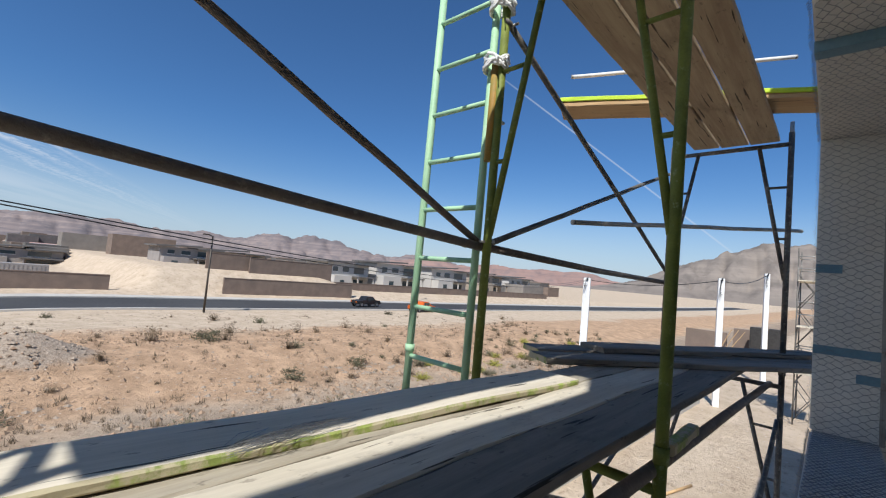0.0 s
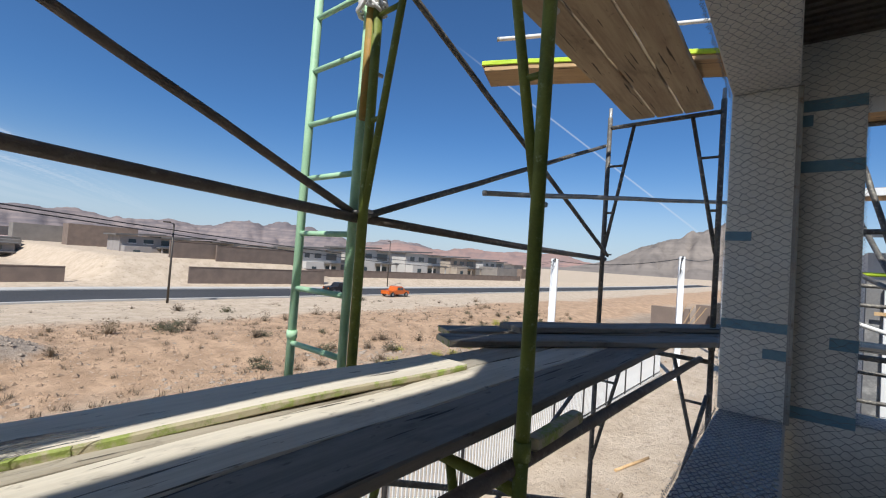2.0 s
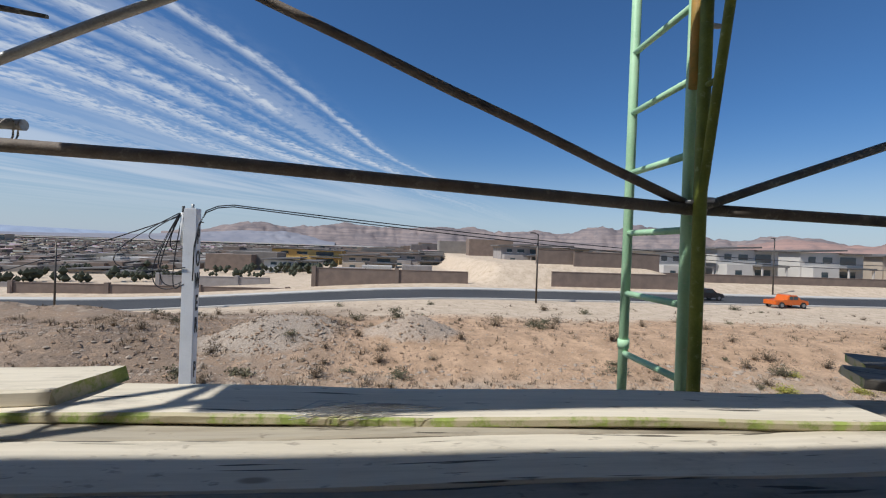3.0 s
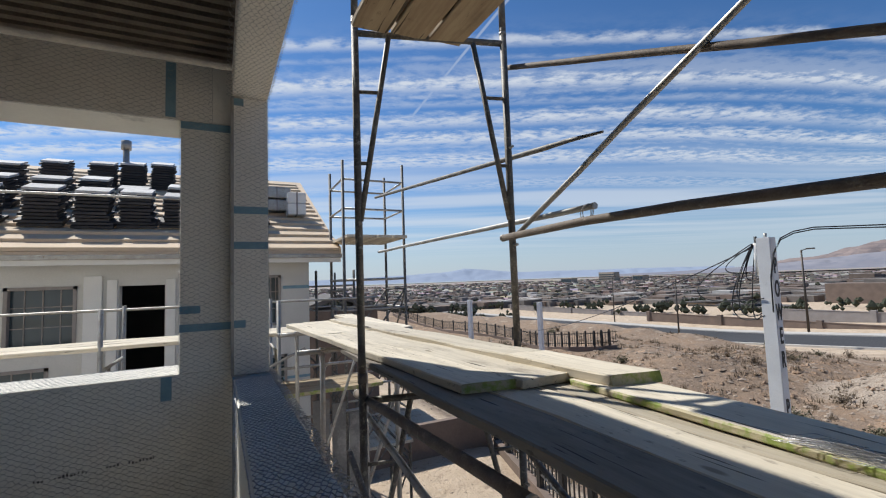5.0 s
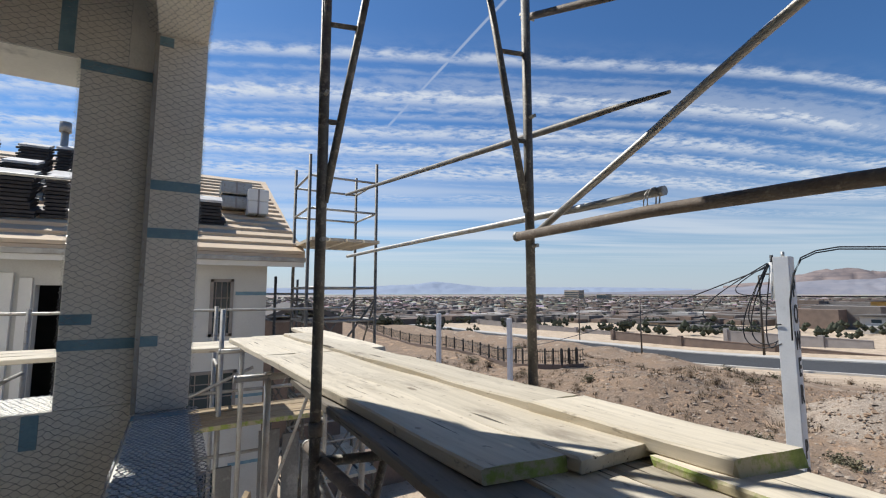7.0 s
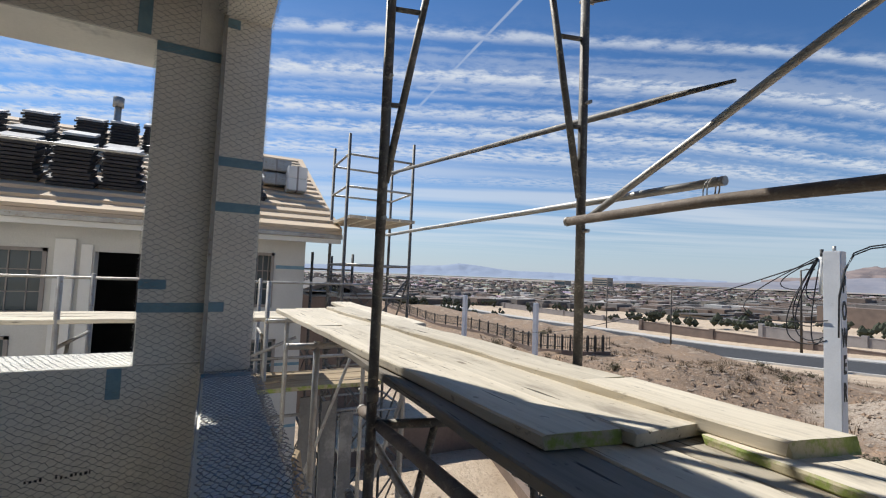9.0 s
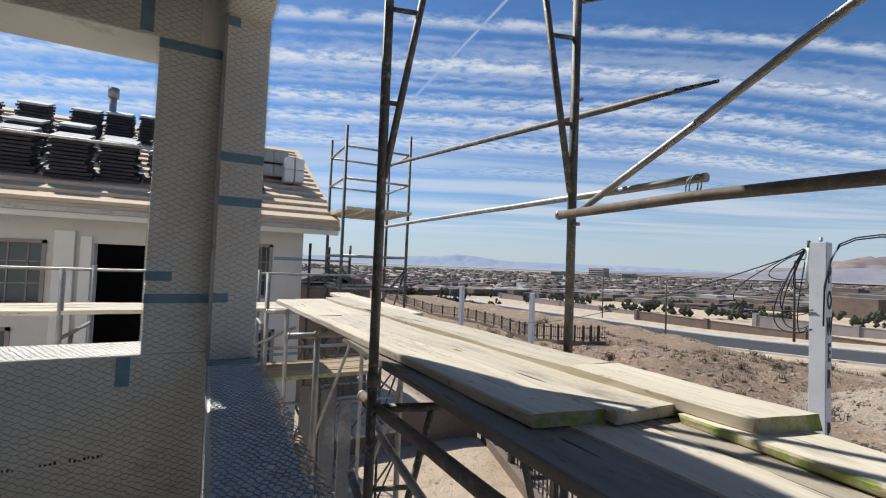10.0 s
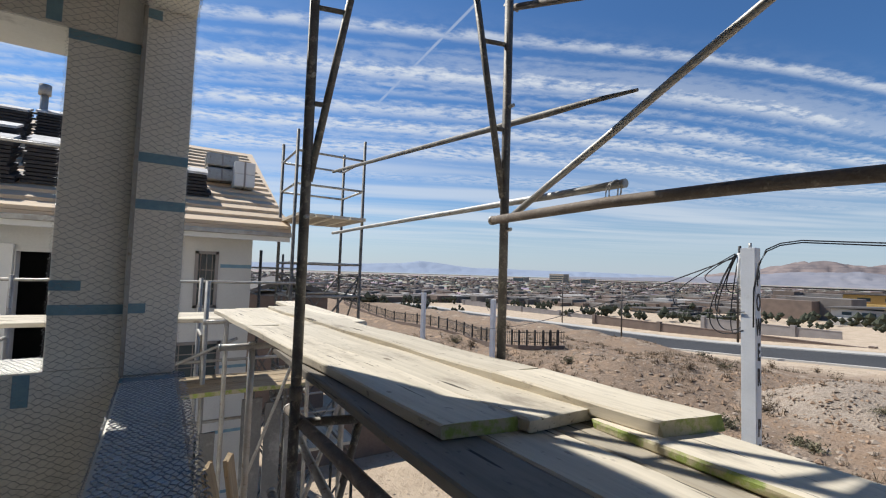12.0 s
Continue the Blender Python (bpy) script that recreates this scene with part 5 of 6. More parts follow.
# ---- right-hand neighbour, seen through the end window ----
def right_house():
    h = thing("far_site_house", (12, -4, 0), "white house under construction with wide tan eaves", "house")
    part("wall", boxed((8.5, -9, -0.2), (8.7, -0.62, 5.2)), M_SHEATH, h, "grey sheathing board")
    for y in (-0.9, -1.75, -2.6, -3.45):
        part("batten", boxed((8.42, y, 0.2), (8.495, y + 0.10, 5.1)), M_TRIM, h, "white vertical trim batten")
    for z in (1.6, 3.1, 4.7):
        part("ledge", boxed((8.40, -4.6, z), (8.41, -0.7, z + 0.05)), M_LUMBER, h, "tan ledger strip")
    part("wall", boxed((8.72, -0.85, -0.2), (14, -0.64, 5.6)), M_STUCCO, h)
    part("upper_wall", boxed((8.72, -9, 5.2), (8.9, -0.9, 6.4)), M_LUMBER, h, "bare tan sheathing")
    bm = bmesh.new()
    slab(bm, [(7.9, -9.2), (14, -9.2), (14, -0.2), (7.9, -0.2)], 6.3, 6.42)
    for v in bm.verts:
        v.co.z += 0.28 * (v.co.x - 7.9) * 0.5
    part("roof", bm, M_LUMBER, h, "tan roof sheathing underside")
    part("fascia", boxed((7.8, -9.2, 6.3), (7.88, -0.2, 6.4)), M_TRIM, h)
    for y0, z0 in ((-2.1, 4.3), (-4.2, 4.3), (-1.8, 1.2)):
        win = part("window", boxed((8.46, y0, z0), (8.49, y0 + 0.7, z0 + 1.1)), M_GLASS, h, "dark window pane")
        bm = bmesh.new()
        for a, b in (((y0 - 0.06, z0 - 0.06), (y0 + 0.76, z0)), ((y0 - 0.06, z0 + 1.1), (y0 + 0.76, z0 + 1.16)), ((y0 - 0.06, z0), (y0, z0 + 1.1)), ((y0 + 0.7, z0), (y0 + 0.76, z0 + 1.1))):
            box(bm, (8.43, a[0], a[1]), (8.52, b[0], b[1]))
        part("window_frame", bm, M_TRIM, win)


right_house()
for x, y, r in ((4.5, -0.50, 0.034), (4.55, -1.5, 0.03), (6.0, -0.3, 0.028), (6.1, -1.1, 0.028), (3.2, -2.2, 0.03)):
    lone_tube([(x, y, -0.1), (x, y, 7.4)], r, M_STEEL, "dark scaffold post beyond the end window", name="scaffold_post", category="scaffold post", group="window side posts")
for a, b, m in (((4.5, -0.46, 5.25), (4.7, -0.22, 6.25), M_STEEL), ((4.5, -0.52, 4.95), (6.0, -0.2, 6.1), M_STEEL), ((4.5, -0.52, 5.0), (6.0, -0.28, 5.25), M_STEEL), ((4.4, -0.1, 5.48), (4.6, -2.2, 5.52), M_STEEL), ((6.0, 0.2, 5.08), (6.1, -2.2, 5.1), M_STEEL), ((6.0, 0.2, 4.88), (6.1, -2.2, 4.9), M_STEEL),
                ((6.0, -0.2, 5.2), (6.0, -2.4, 5.22), M_LIME), ((5.6, -0.2, 4.75), (5.9, -2.0, 4.2), M_TRIM), ((4.6, 0.1, 4.1), (4.9, -2.0, 3.5), M_GALV), ((6.0, 0.2, 5.6), (6.1, -2.2, 5.62), M_TRIM), ((6.0, 0.2, 4.2), (6.1, -2.2, 4.2), M_STEEL), ((6.0, 0.2, 3.9), (6.1, -2.2, 3.95), M_STEEL)):
    lone_tube([a, b], 0.021, m, "scaffold tube beyond the end window", group="window side tubes")
for k in range(2):
    plank(-1.6, 1.6, -0.12, 0.12, 4.52, 0.045, turn=88, seed=60 + k, green="", label="grey plank beyond the end window", group="window side planks").location = (4.9 + 0.26 * k, -1.3, 4.53)
    plank(-1.6, 1.6, -0.13, 0.13, 6.45, 0.045, turn=88, seed=64 + k, mat=M_LUMBER, green="", label="tan plank of the lift beyond the end window", group="window side planks").location = (5.0 + 0.28 * k, -1.75, 6.6)
for x, y in ((4.62, -1.5), (5.35, -1.5)):
    for z in (4.505, 6.575):
        lone_tube([(x, -2.9, z), (x, 0.1, z)], 0.022, M_STEEL, "bearer tube beyond the end window", name="bearer_tube", group="window side bearers")


# ---- power poles and cables ----
def letters(parent, text, at, right, size, step):
    """Stacked block letters, cut as thin solids on one face of a post."""
    right = Vector(right).normalized()
    n = right.cross(Vector((0, 0, 1))).normalized()
    for k, ch in enumerate(text):
        if ch == " ":
            continue
        cu = bpy.data.curves.new("letter", "FONT")
        cu.body, cu.size, cu.extrude, cu.align_x, cu.offset = ch, size, 0.002, "CENTER", 0.026 * size
        tmp = new("letter_source", cu)
        me = bpy.data.meshes.new_from_object(tmp.evaluated_get(bpy.context.evaluated_depsgraph_get()))
        bpy.data.objects.remove(tmp)
        place = Vector(at) - Vector((0, 0, step * k)) + n * 0.003
        rot = Matrix((right, Vector((0, 0, 1)), n)).transposed().to_4x4()
        me.transform(Matrix.Translation(place - base_of(parent)) @ rot @ Matrix.Diagonal((0.52, 1, 1, 1)))
        me.materials.clear()
        me.materials.append(M_MARK)
        ob = new("letter", me)
        ob.parent = parent


def power_pole(x, y, base, top, wide, turn, text="", label="white painted temporary power pole with loose cable loops"):
    p = thing("power_pole", (x, y, base), label, "power pole", "power poles")
    bm = bmesh.new()
    c, s = math.cos(radians(turn)), math.sin(radians(turn))
    pts = [(x + (a * c - b * s) * wide / 2, y + (a * s + b * c) * wide / 2) for a, b in ((-1, -1), (1, -1), (1, 1), (-1, 1))]
    slab(bm, pts, base - 0.5, top)
    bmesh.ops.bevel(bm, geom=bm.edges[:], offset=wide * 0.04, segments=2, affect="EDGES")
    part("shaft", bm, M_POLE, p)
    part("cap_bolt", pipe([(x, y, top - 0.02), (x, y, top + 0.05)], wide * 0.12, 8), M_GALV, p)
    part("insulator", pipe([(x - wide * 0.6, y - wide * 0.3, top - 0.12), (x - wide * 0.6, y - wide * 0.3, top + 0.02)], wide * 0.12, 8), M_CABLE, p)
    loc = random.Random(int(abs(x * 10)))
    for k in range(7):
        a0 = Vector((x - wide * 0.55, y - wide * 0.05, top - 0.06))
        drop, out = loc.uniform(0.3, 0.85), loc.uniform(0.05, 0.26)
        pts = [a0 + Vector((-out * math.sin(t * math.pi) * (1 + 0.3 * k % 2) + 0.1 * wide * k * t - 0.03, -0.012 * k, -drop * math.sin(t * math.pi * 0.62) )) for t in (i / 14 for i in range(15))]
        part("cable_loop", pipe(pts, 0.0055, 6), M_CABLE, p)
    if text:
        right = Vector((math.cos(radians(turn)), math.sin(radians(turn)), 0))
        n = right.cross(Vector((0, 0, 1)))
        letters(p, text, Vector((x, y, top - 0.38)) + n * wide / 2, right, 0.235, 0.245)
    return p


PX, PY = -2.287, 5.185
pole = power_pole(PX, PY, 0.0, 5.36, 0.132, 93, "POWER PO")
part("conduit", pipe([(PX - 0.085, PY - 0.045, 4.95), (PX - 0.085, PY - 0.045, 5.31)], 0.018, 8), M_TRIM, pole, "short white conduit")
power_pole(26.0, 12.45, -1.6, 5.72, 0.42, 20)
power_pole(24.0, 4.77, 0.0, 6.11, 0.26, 20)
power_pole(33.0, 3.99, 0.0, 6.97, 0.26, 20)
power_pole(-30.5, 17.5, -2.5, 3.4, 0.30, 20, label="distant white power pole by the fence")
power_pole(-25.2, 20.3, -2.5, 3.2, 0.30, 20, label="distant white power pole by the fence")
for a, b, drop in (((PX - 0.05, PY, 5.30), (-30.5, 17.5, 3.3), 1.6), ((PX + 0.1, PY, 5.34), (26.0, 12.45, 5.62), 0.55), ((PX + 0.1, PY, 5.32), (26.0, 12.35, 5.57), 0.62), ((26, 12.45, 5.62), (24, 4.77, 6.01), 0.3), ((24, 4.77, 6.01), (33, 3.99, 6.87), 0.3)):
    c = thing("power_cable", a, "black power cable sagging between the poles", "cable", "power cables")
    line = [Vector(q) for q in sag(a, b, drop, 28)]
    if a[0] == PX + 0.1:
        # climbs the face of the pole, arches over its top and runs off
        start = Vector((PX + 0.62, PY + 0.18, a[2] + 0.07))
        climb = [(PX + 0.06, PY - 0.09, a[2] - 0.75), (PX + 0.065, PY - 0.088, a[2] - 0.4), (PX + 0.105, PY - 0.08, a[2] - 0.15), (PX + 0.15, PY - 0.02, a[2] + 0.0), (PX + 0.25, PY + 0.03, a[2] + 0.06), (PX + 0.4, PY + 0.09, a[2] + 0.085)]
        line = [Vector(q) for q in climb] + [Vector(q) for q in sag(start, b, drop, 28)]
    part("cable", pipe(line, 0.007 if a[0] < 20 else 0.02, 6), M_CABLE, c)


# ---- site fence and near clutter on the pad ----
def fence(x0, x1, y, z, tall, label):
    f = thing("site_fence", ((x0 + x1) / 2, y, z), label, "fence", "site fences")
    part("base_wall", boxed((x0, y - 0.10, z - 0.4), (x1, y + 0.10, z + 0.2), 0.01), M_KERB, f)
    for zz in (z + 0.26, z + tall - 0.08):
        part("fence_rail", boxed((x0, y - 0.02, zz), (x1, y + 0.02, zz + 0.04)), M_IRON, f)
    x = x0
    bm = bmesh.new()
    box(bm, (0, -0.011, 0.2), (0.045, 0.011, tall))
    me = bpy.data.meshes.new("picket")
    bm.to_mesh(me)
    bm.free()
    me.materials.append(M_TRIM)
    while x < x1:
        ob = new("picket", me)
        ob.parent = f
        ob.location = Vector((x, y, z)) - base_of(f)
        x += 0.115
    x = x0
    while x <= x1:
        part("fence_post", boxed((x - 0.035, y - 0.035, z + 0.15), (x + 0.035, y + 0.035, z + tall + 0.06)), M_IRON, f)
        x += 2.2
    return f


fence(0.8, 24, 5.5, 0.0, 1.5, "pale picket fence with dark posts on a concrete kerb")


def bent_fence(line, tall, label):
    """An iron fence on a low wall that follows a bend of the pad's edge."""
    f = thing("site_fence", (*line[0], ground_z(*line[0])), label, "fence", "site fences")
    for (xa, ya), (xb, yb) in zip(line, line[1:]):
        a, b = Vector((xa, ya, ground_z(xa, ya))), Vector((xb, yb, ground_z(xb, yb)))
        n = Vector((a.y - b.y, b.x - a.x, 0)).normalized() * 0.1
        bm = bmesh.new()
        rings = [[bm.verts.new(p + n * s + Vector((0, 0, z))) for s, z in ((-1, -0.6), (1, -0.6), (1, 0.3), (-1, 0.3))] for p in (a, b)]
        for i in range(4):
            bm.faces.new((rings[0][i], rings[0][(i + 1) % 4], rings[1][(i + 1) % 4], rings[1][i]))
        bm.faces.new(rings[0][::-1])
        bm.faces.new(rings[1])
        part("base_wall", bm, M_WALLBLOCK, f)
        for z in (0.6, tall - 0.12):
            part("fence_rail", pipe([a + Vector((0, 0, z)), b + Vector((0, 0, z))], 0.03, 4), M_IRON, f)
        bm = bmesh.new()
        count = int((b - a).length / 0.2)
        for i in range(count):
            p = a.lerp(b, (i + 0.5) / count)
            box(bm, p + Vector((-0.013, -0.013, 0.4)), p + Vector((0.013, 0.013, tall)))
        tagged(part("picket_infill", bm, M_IRON, f), kind="stuff")
        for i in range(3):
            p = a.lerp(b, i / 3)
            part("fence_post", boxed(p + Vector((-0.06, -0.06, 0.2)), p + Vector((0.06, 0.06, tall + 0.12))), M_IRON, f)
    return f


bent_fence([(-80, 28.5), (-66, 27.7), (-56.5, 27.6), (-46, 27.4), (-41, 27.8), (-36, 27.5), (-32.5, 26.9), (-30, 27.2), (-28, 28.2), (-26.8, 29.6)], 1.55, "dark iron fence on a low wall bending round the pad")
bent_fence([(-11.2, 7.3), (-7.9, 6.33), (-4.4, 5.3)], 1.5, "dark iron picket fence on a grey block wall")
# Added wall, set where a dark band crosses the side yard.
w = part("block_wall", boxed((-11.6, 2.6, -0.3), (-11.4, 7.2, 0.95), 0.02), M_WALLBLOCK)
tagged(w, "brown block wall added along the dark band in the side yard", "wall")
w = part("block_wall", boxed((48.0, 5.6, -0.4), (48.4, 8.0, 2.6), 0.02), M_WALLBLOCK)
tagged(w, "brown block wall at the end of the pad", "wall")
w = part("block_wall", boxed((46.0, 8.2, -0.1), (46.4, 11.5, 2.2), 0.02), M_WALLBLOCK)
tagged(w, "brown block wall across the sandy pad", "wall")
for k, (x, y) in enumerate(((45.2, 7.0), (45.3, 7.4), (45.4, 7.8), (45.2, 8.3))):
    ob = plank(-1.6, 1.6, -0.09, 0.09, 0, 0.05, seed=70 + k, mat=M_LUMBER, green="", label="fresh timber leaning against the block wall", group="leaning timbers", name="leaning_timber")
    ob.matrix_basis = pose(x, y + 0.55, 1.15, 0, 58 + 4 * k, 95)
for k in range(2):
    u = thing("utility_cabinet", (46.5, 5.9 - 1.3 * k, 0), "dark metal utility cabinet on the pad", "utility cabinet", "utility cabinets")
    part("case", boxed((46, 5.4 - 1.3 * k, 0), (47, 6.5 - 1.3 * k, 3.0), 0.03), M_IRON, u)
    part("door_panel", boxed((45.96, 5.5 - 1.3 * k, 0.3), (46.0, 6.4 - 1.3 * k, 2.7), 0.01), M_IRON, u)
for x0, y0, x1, y1 in ((7.2, 2.6, 9.6, 2.2), (8.2, 2.9, 10.4, 3.1), (5.4, 2.6, 6.7, 3.2), (11.5, 3.6, 13.0, 3.2)):
    t = thing("timber_offcut", (x0, y0, 0), "loose timber offcut lying on the sand", "timber", "timber offcuts")
    bm = bmesh.new()
    tube(bm, [(x0, y0, 0.03), (x1, y1, 0.03)], 0.045, 4)
    part("batten", bm, M_LUMBER, t)


# ---- shrubs and stones in the wash ----
def shrub_mesh(name, seed, leaf, tall, wide, n):
    loc = random.Random(seed)
    verts, faces = [], []
    for k in range(n):
        a, el = loc.uniform(0, 2 * math.pi), loc.uniform(0.15, 1.35)
        reach = loc.uniform(0.45, 1.0)
        tip = Vector((math.cos(a) * math.cos(el) * wide, math.sin(a) * math.cos(el) * wide, math.sin(el) * tall)) * reach
        side = Vector((-math.sin(a), math.cos(a), loc.uniform(-0.4, 0.4))) * 0.011 * wide * 2
        base = tip * 0.08
        i = len(verts)
        verts += [base - side * 0.5, base + side * 0.5, tip]
        faces.append((i, i + 1, i + 2))
        for q in range(leaf):
            p = tip * loc.uniform(0.5, 1.05) + Vector((loc.uniform(-1, 1), loc.uniform(-1, 1), loc.uniform(-1, 1))) * 0.09 * wide
            u = Vector((loc.uniform(-1, 1), loc.uniform(-1, 1), loc.uniform(-1, 1))).normalized() * 0.055 * wide
            v = Vector((loc.uniform(-1, 1), loc.uniform(-1, 1), loc.uniform(-1, 1))).normalized() * 0.04 * wide
            i = len(verts)
            verts += [p - u, p + v, p + u, p - v]
            faces.append((i, i + 1, i + 2, i + 3))
    me = bpy.data.meshes.new(name)
    me.from_pydata([tuple(v) for v in verts], [], faces)
    return me


KINDS = []
for k, (leaf, tall, wide, n, mat) in enumerate(((3, 0.55, 0.6, 90, M_SAGE), (1, 0.6, 0.62, 130, M_TWIG), (4, 0.42, 0.6, 80, M_SAGE), (2, 0.75, 0.5, 90, M_TWIG), (6, 0.42, 0.6, 90, M_YELLOWBUSH))):
    me = shrub_mesh("desert_shrub", 100 + k, leaf, tall, wide, n)
    me.materials.append(mat)
    KINDS.append(me)
WORDS = ("sparse grey green sagebrush on the desert bank", "dry brown twiggy desert shrub on the clay", "low grey green sagebrush on the wash floor", "tall dry brown twiggy shrub on the bank", "yellow green rounded desert shrub in the wash")


def shrub(kind, x, y, size, loc):
    ob = new("desert_shrub", KINDS[kind])
    ob.matrix_basis = pose(x, y, ground_z(x, y) - 0.03 * size, 0, 0, loc.uniform(0, 360)) @ Matrix.Diagonal((size, size * loc.uniform(0.8, 1.2), size * loc.uniform(0.75, 1.1), 1))
    tagged(ob, WORDS[kind], "shrub", "desert shrubs")


loc = random.Random(21)
for x, y, s in ((8.2, 35.2, 2.3), (4.6, 30.2, 1.4), (12, 37.5, 1.3), (14.5, 38, 1.9), (-2.5, 30.5, 1.2), (18, 39, 1.0), (22, 37, 1.2), (9.5, 40, 1.0)):
    shrub(1, x, y, s, loc)
for x, y, s in ((-5.6, 11.6, 1.2), (-6.5, 13.0, 1.0), (-4.6, 11.0, 0.8), (-8.5, 14.6, 1.2), (-3.9, 13.4, 0.9), (30, 22, 1.6), (33, 24, 1.3), (27, 21, 1.1)):
    shrub(4, x, y, s, loc)
for _ in range(55):
    shrub(loc.choice((0, 1, 2, 3, 4)), loc.uniform(17, 55), loc.uniform(8, 30), loc.uniform(0.8, 1.9), loc)
made = 0
while made < 235:
    x, y = loc.uniform(-48, 62), loc.uniform(9, 52)
    if loc.random() > (1.0 if y < 27 else 0.55 if y < 40 else 0.12) or noise.noise(Vector((x * 0.11, y * 0.14, 2.0))) < loc.uniform(-0.5, 0.15):
        continue
    shrub(loc.choice((0, 1, 1, 2, 2, 3)), x, y, loc.uniform(0.7, 2.1) if y > 16 else loc.uniform(0.7, 1.4), loc)
    made += 1


def scatter_stones():
    loc = random.Random(31)
    verts, faces = [], []
    for k in range(19000):
        if k < 7400:
            x, y = loc.uniform(-46, 60), loc.uniform(7, 54)
            size = 0.03 + 0.13 * loc.random() ** 4
        elif k < 8400:
            a, r = loc.uniform(0, 6.3), loc.random() ** 0.6
            hx, hy, hr = loc.choice(((1.2, 32.0, 3.8), (-8.6, 31.0, 5.6), (-8.6, 30.5, 5.0), (-19, 27, 6.5)))
            x, y = hx + hr * r * math.cos(a), hy + hr * r * math.sin(a)
            size = 0.05 + 0.15 * loc.random() ** 3
        elif k < 13200:
            x, y = loc.uniform(-48, -2), loc.uniform(19, 35)
            if noise.noise(Vector((x * 0.25, y * 0.25, 3.0))) < loc.uniform(-0.25, 0.25):
                continue
            size = 0.05 + 0.22 * loc.random() ** 3
        elif k > 14000:
            x, y = loc.uniform(-12, 34), loc.uniform(8, 26)
            if noise.noise(Vector((x * 0.22, y * 0.22, 5.0))) < loc.uniform(-0.15, 0.35):
                continue
            size = 0.06 + 0.24 * loc.random() ** 3
        else:
            x, y = loc.uniform(-14, 24), loc.uniform(1.8, 6.2)
            size = 0.015 + 0.05 * loc.random() ** 3
        z = ground_z(x, y)
        i = len(verts)
        for sx, sy, sz in ((1, 0, 0), (0.2, 1, 0), (-1, 0.1, 0), (0, -1, 0), (0.1, 0.1, 0.45), (0, 0, -0.5)):
            q = size * loc.uniform(0.6, 1.2)
            verts.append((x + sx * q, y + sy * q, z + sz * q))
        faces += [(i, i + 1, i + 4), (i + 1, i + 2, i + 4), (i + 2, i + 3, i + 4), (i + 3, i, i + 4), (i, i + 5, i + 1), (i + 1, i + 5, i + 2), (i + 2, i + 5, i + 3), (i + 3, i + 5, i)]
    me = bpy.data.meshes.new("scattered_stones")
    me.from_pydata(verts, [], faces)
    me.materials.append(M_ROCK)
    tagged(new("scattered_stones", me), "pale loose stones strewn over the desert", "stones", kind="stuff")



scatter_stones()


def scatter_clods():
    """Brown earth clods and broken rock on the banks and berms, in drifts."""
    loc = random.Random(53)
    verts, faces = [], []
    for k in range(26000):
        if k < 14000:
            x, y = loc.uniform(-16, 44), loc.uniform(19, 41)
        elif k < 20000:
            x, y = loc.uniform(-40, 2), loc.uniform(8, 40)
        else:
            x, y = loc.uniform(13, 60), loc.uniform(6, 26)
        if noise.noise(Vector((x * 0.3, y * 0.3, 8.0))) < loc.uniform(-0.35, 0.3):
            continue
        size = 0.035 + 0.17 * loc.random() ** 3.5
        z, i, turn = ground_z(x, y), len(verts), loc.uniform(0, 6.3)
        c, s = math.cos(turn), math.sin(turn)
        for sx, sy, sz in ((1, 0, 0), (0.2, 1, 0), (-1, 0.1, 0), (0, -1, 0), (0.15, 0.1, 0.75), (0, 0, -0.5)):
            q = size * loc.uniform(0.6, 1.25)
            verts.append((x + (sx * c - sy * s) * q, y + (sx * s + sy * c) * q, z + sz * q))
        faces += [(i, i + 1, i + 4), (i + 1, i + 2, i + 4), (i + 2, i + 3, i + 4), (i + 3, i, i + 4), (i, i + 5, i + 1), (i + 1, i + 5, i + 2), (i + 2, i + 5, i + 3), (i + 3, i + 5, i)]
    me = bpy.data.meshes.new("earth_clods")
    me.from_pydata(verts, [], faces)
    me.materials.append(M_CLOD)
    tagged(new("earth_clods", me), "brown earth clods and broken rock on the banks", "stones", kind="stuff")


scatter_clods()


def dry_tufts():
    loc = random.Random(41)
    verts, faces = [], []
    made = 0
    while made < 3500:
        x, y = (loc.uniform(-46, 60), loc.uniform(8, 50)) if made < 2800 else (loc.uniform(-34, 1), loc.uniform(8.5, 46))
        if made < 2800 and loc.random() > (1.0 if y < 26 else 0.5 if y < 40 else 0.1) or noise.noise(Vector((x * 0.2, y * 0.2, 6.0))) < loc.uniform(-0.4, 0.2):
            continue
        made += 1
        z, s = ground_z(x, y), loc.uniform(0.12, 0.42) if made < 2800 else loc.uniform(0.15, 0.6) * loc.uniform(0.5, 1.2)
        for q in range(16):
            a, el = loc.uniform(0, 6.3), loc.uniform(0.3, 1.4)
            tip = Vector((math.cos(a) * math.cos(el), math.sin(a) * math.cos(el), math.sin(el))) * s * loc.uniform(0.6, 1.1)
            side = Vector((-math.sin(a), math.cos(a), 0)) * 0.045 * s
            i = len(verts)
            b = Vector((x + loc.uniform(-1, 1) * s * 0.5, y + loc.uniform(-1, 1) * s * 0.5, z))
            verts += [tuple(b - side), tuple(b + side), tuple(b + tip)]
            faces.append((i, i + 1, i + 2))
    me = bpy.data.meshes.new("dry_tufts")
    me.from_pydata(verts, [], faces)
    me.materials.append(M_TWIG)
    tagged(new("dry_tufts", me), "small dry tufts of desert weeds", "weeds", kind="stuff")


dry_tufts()


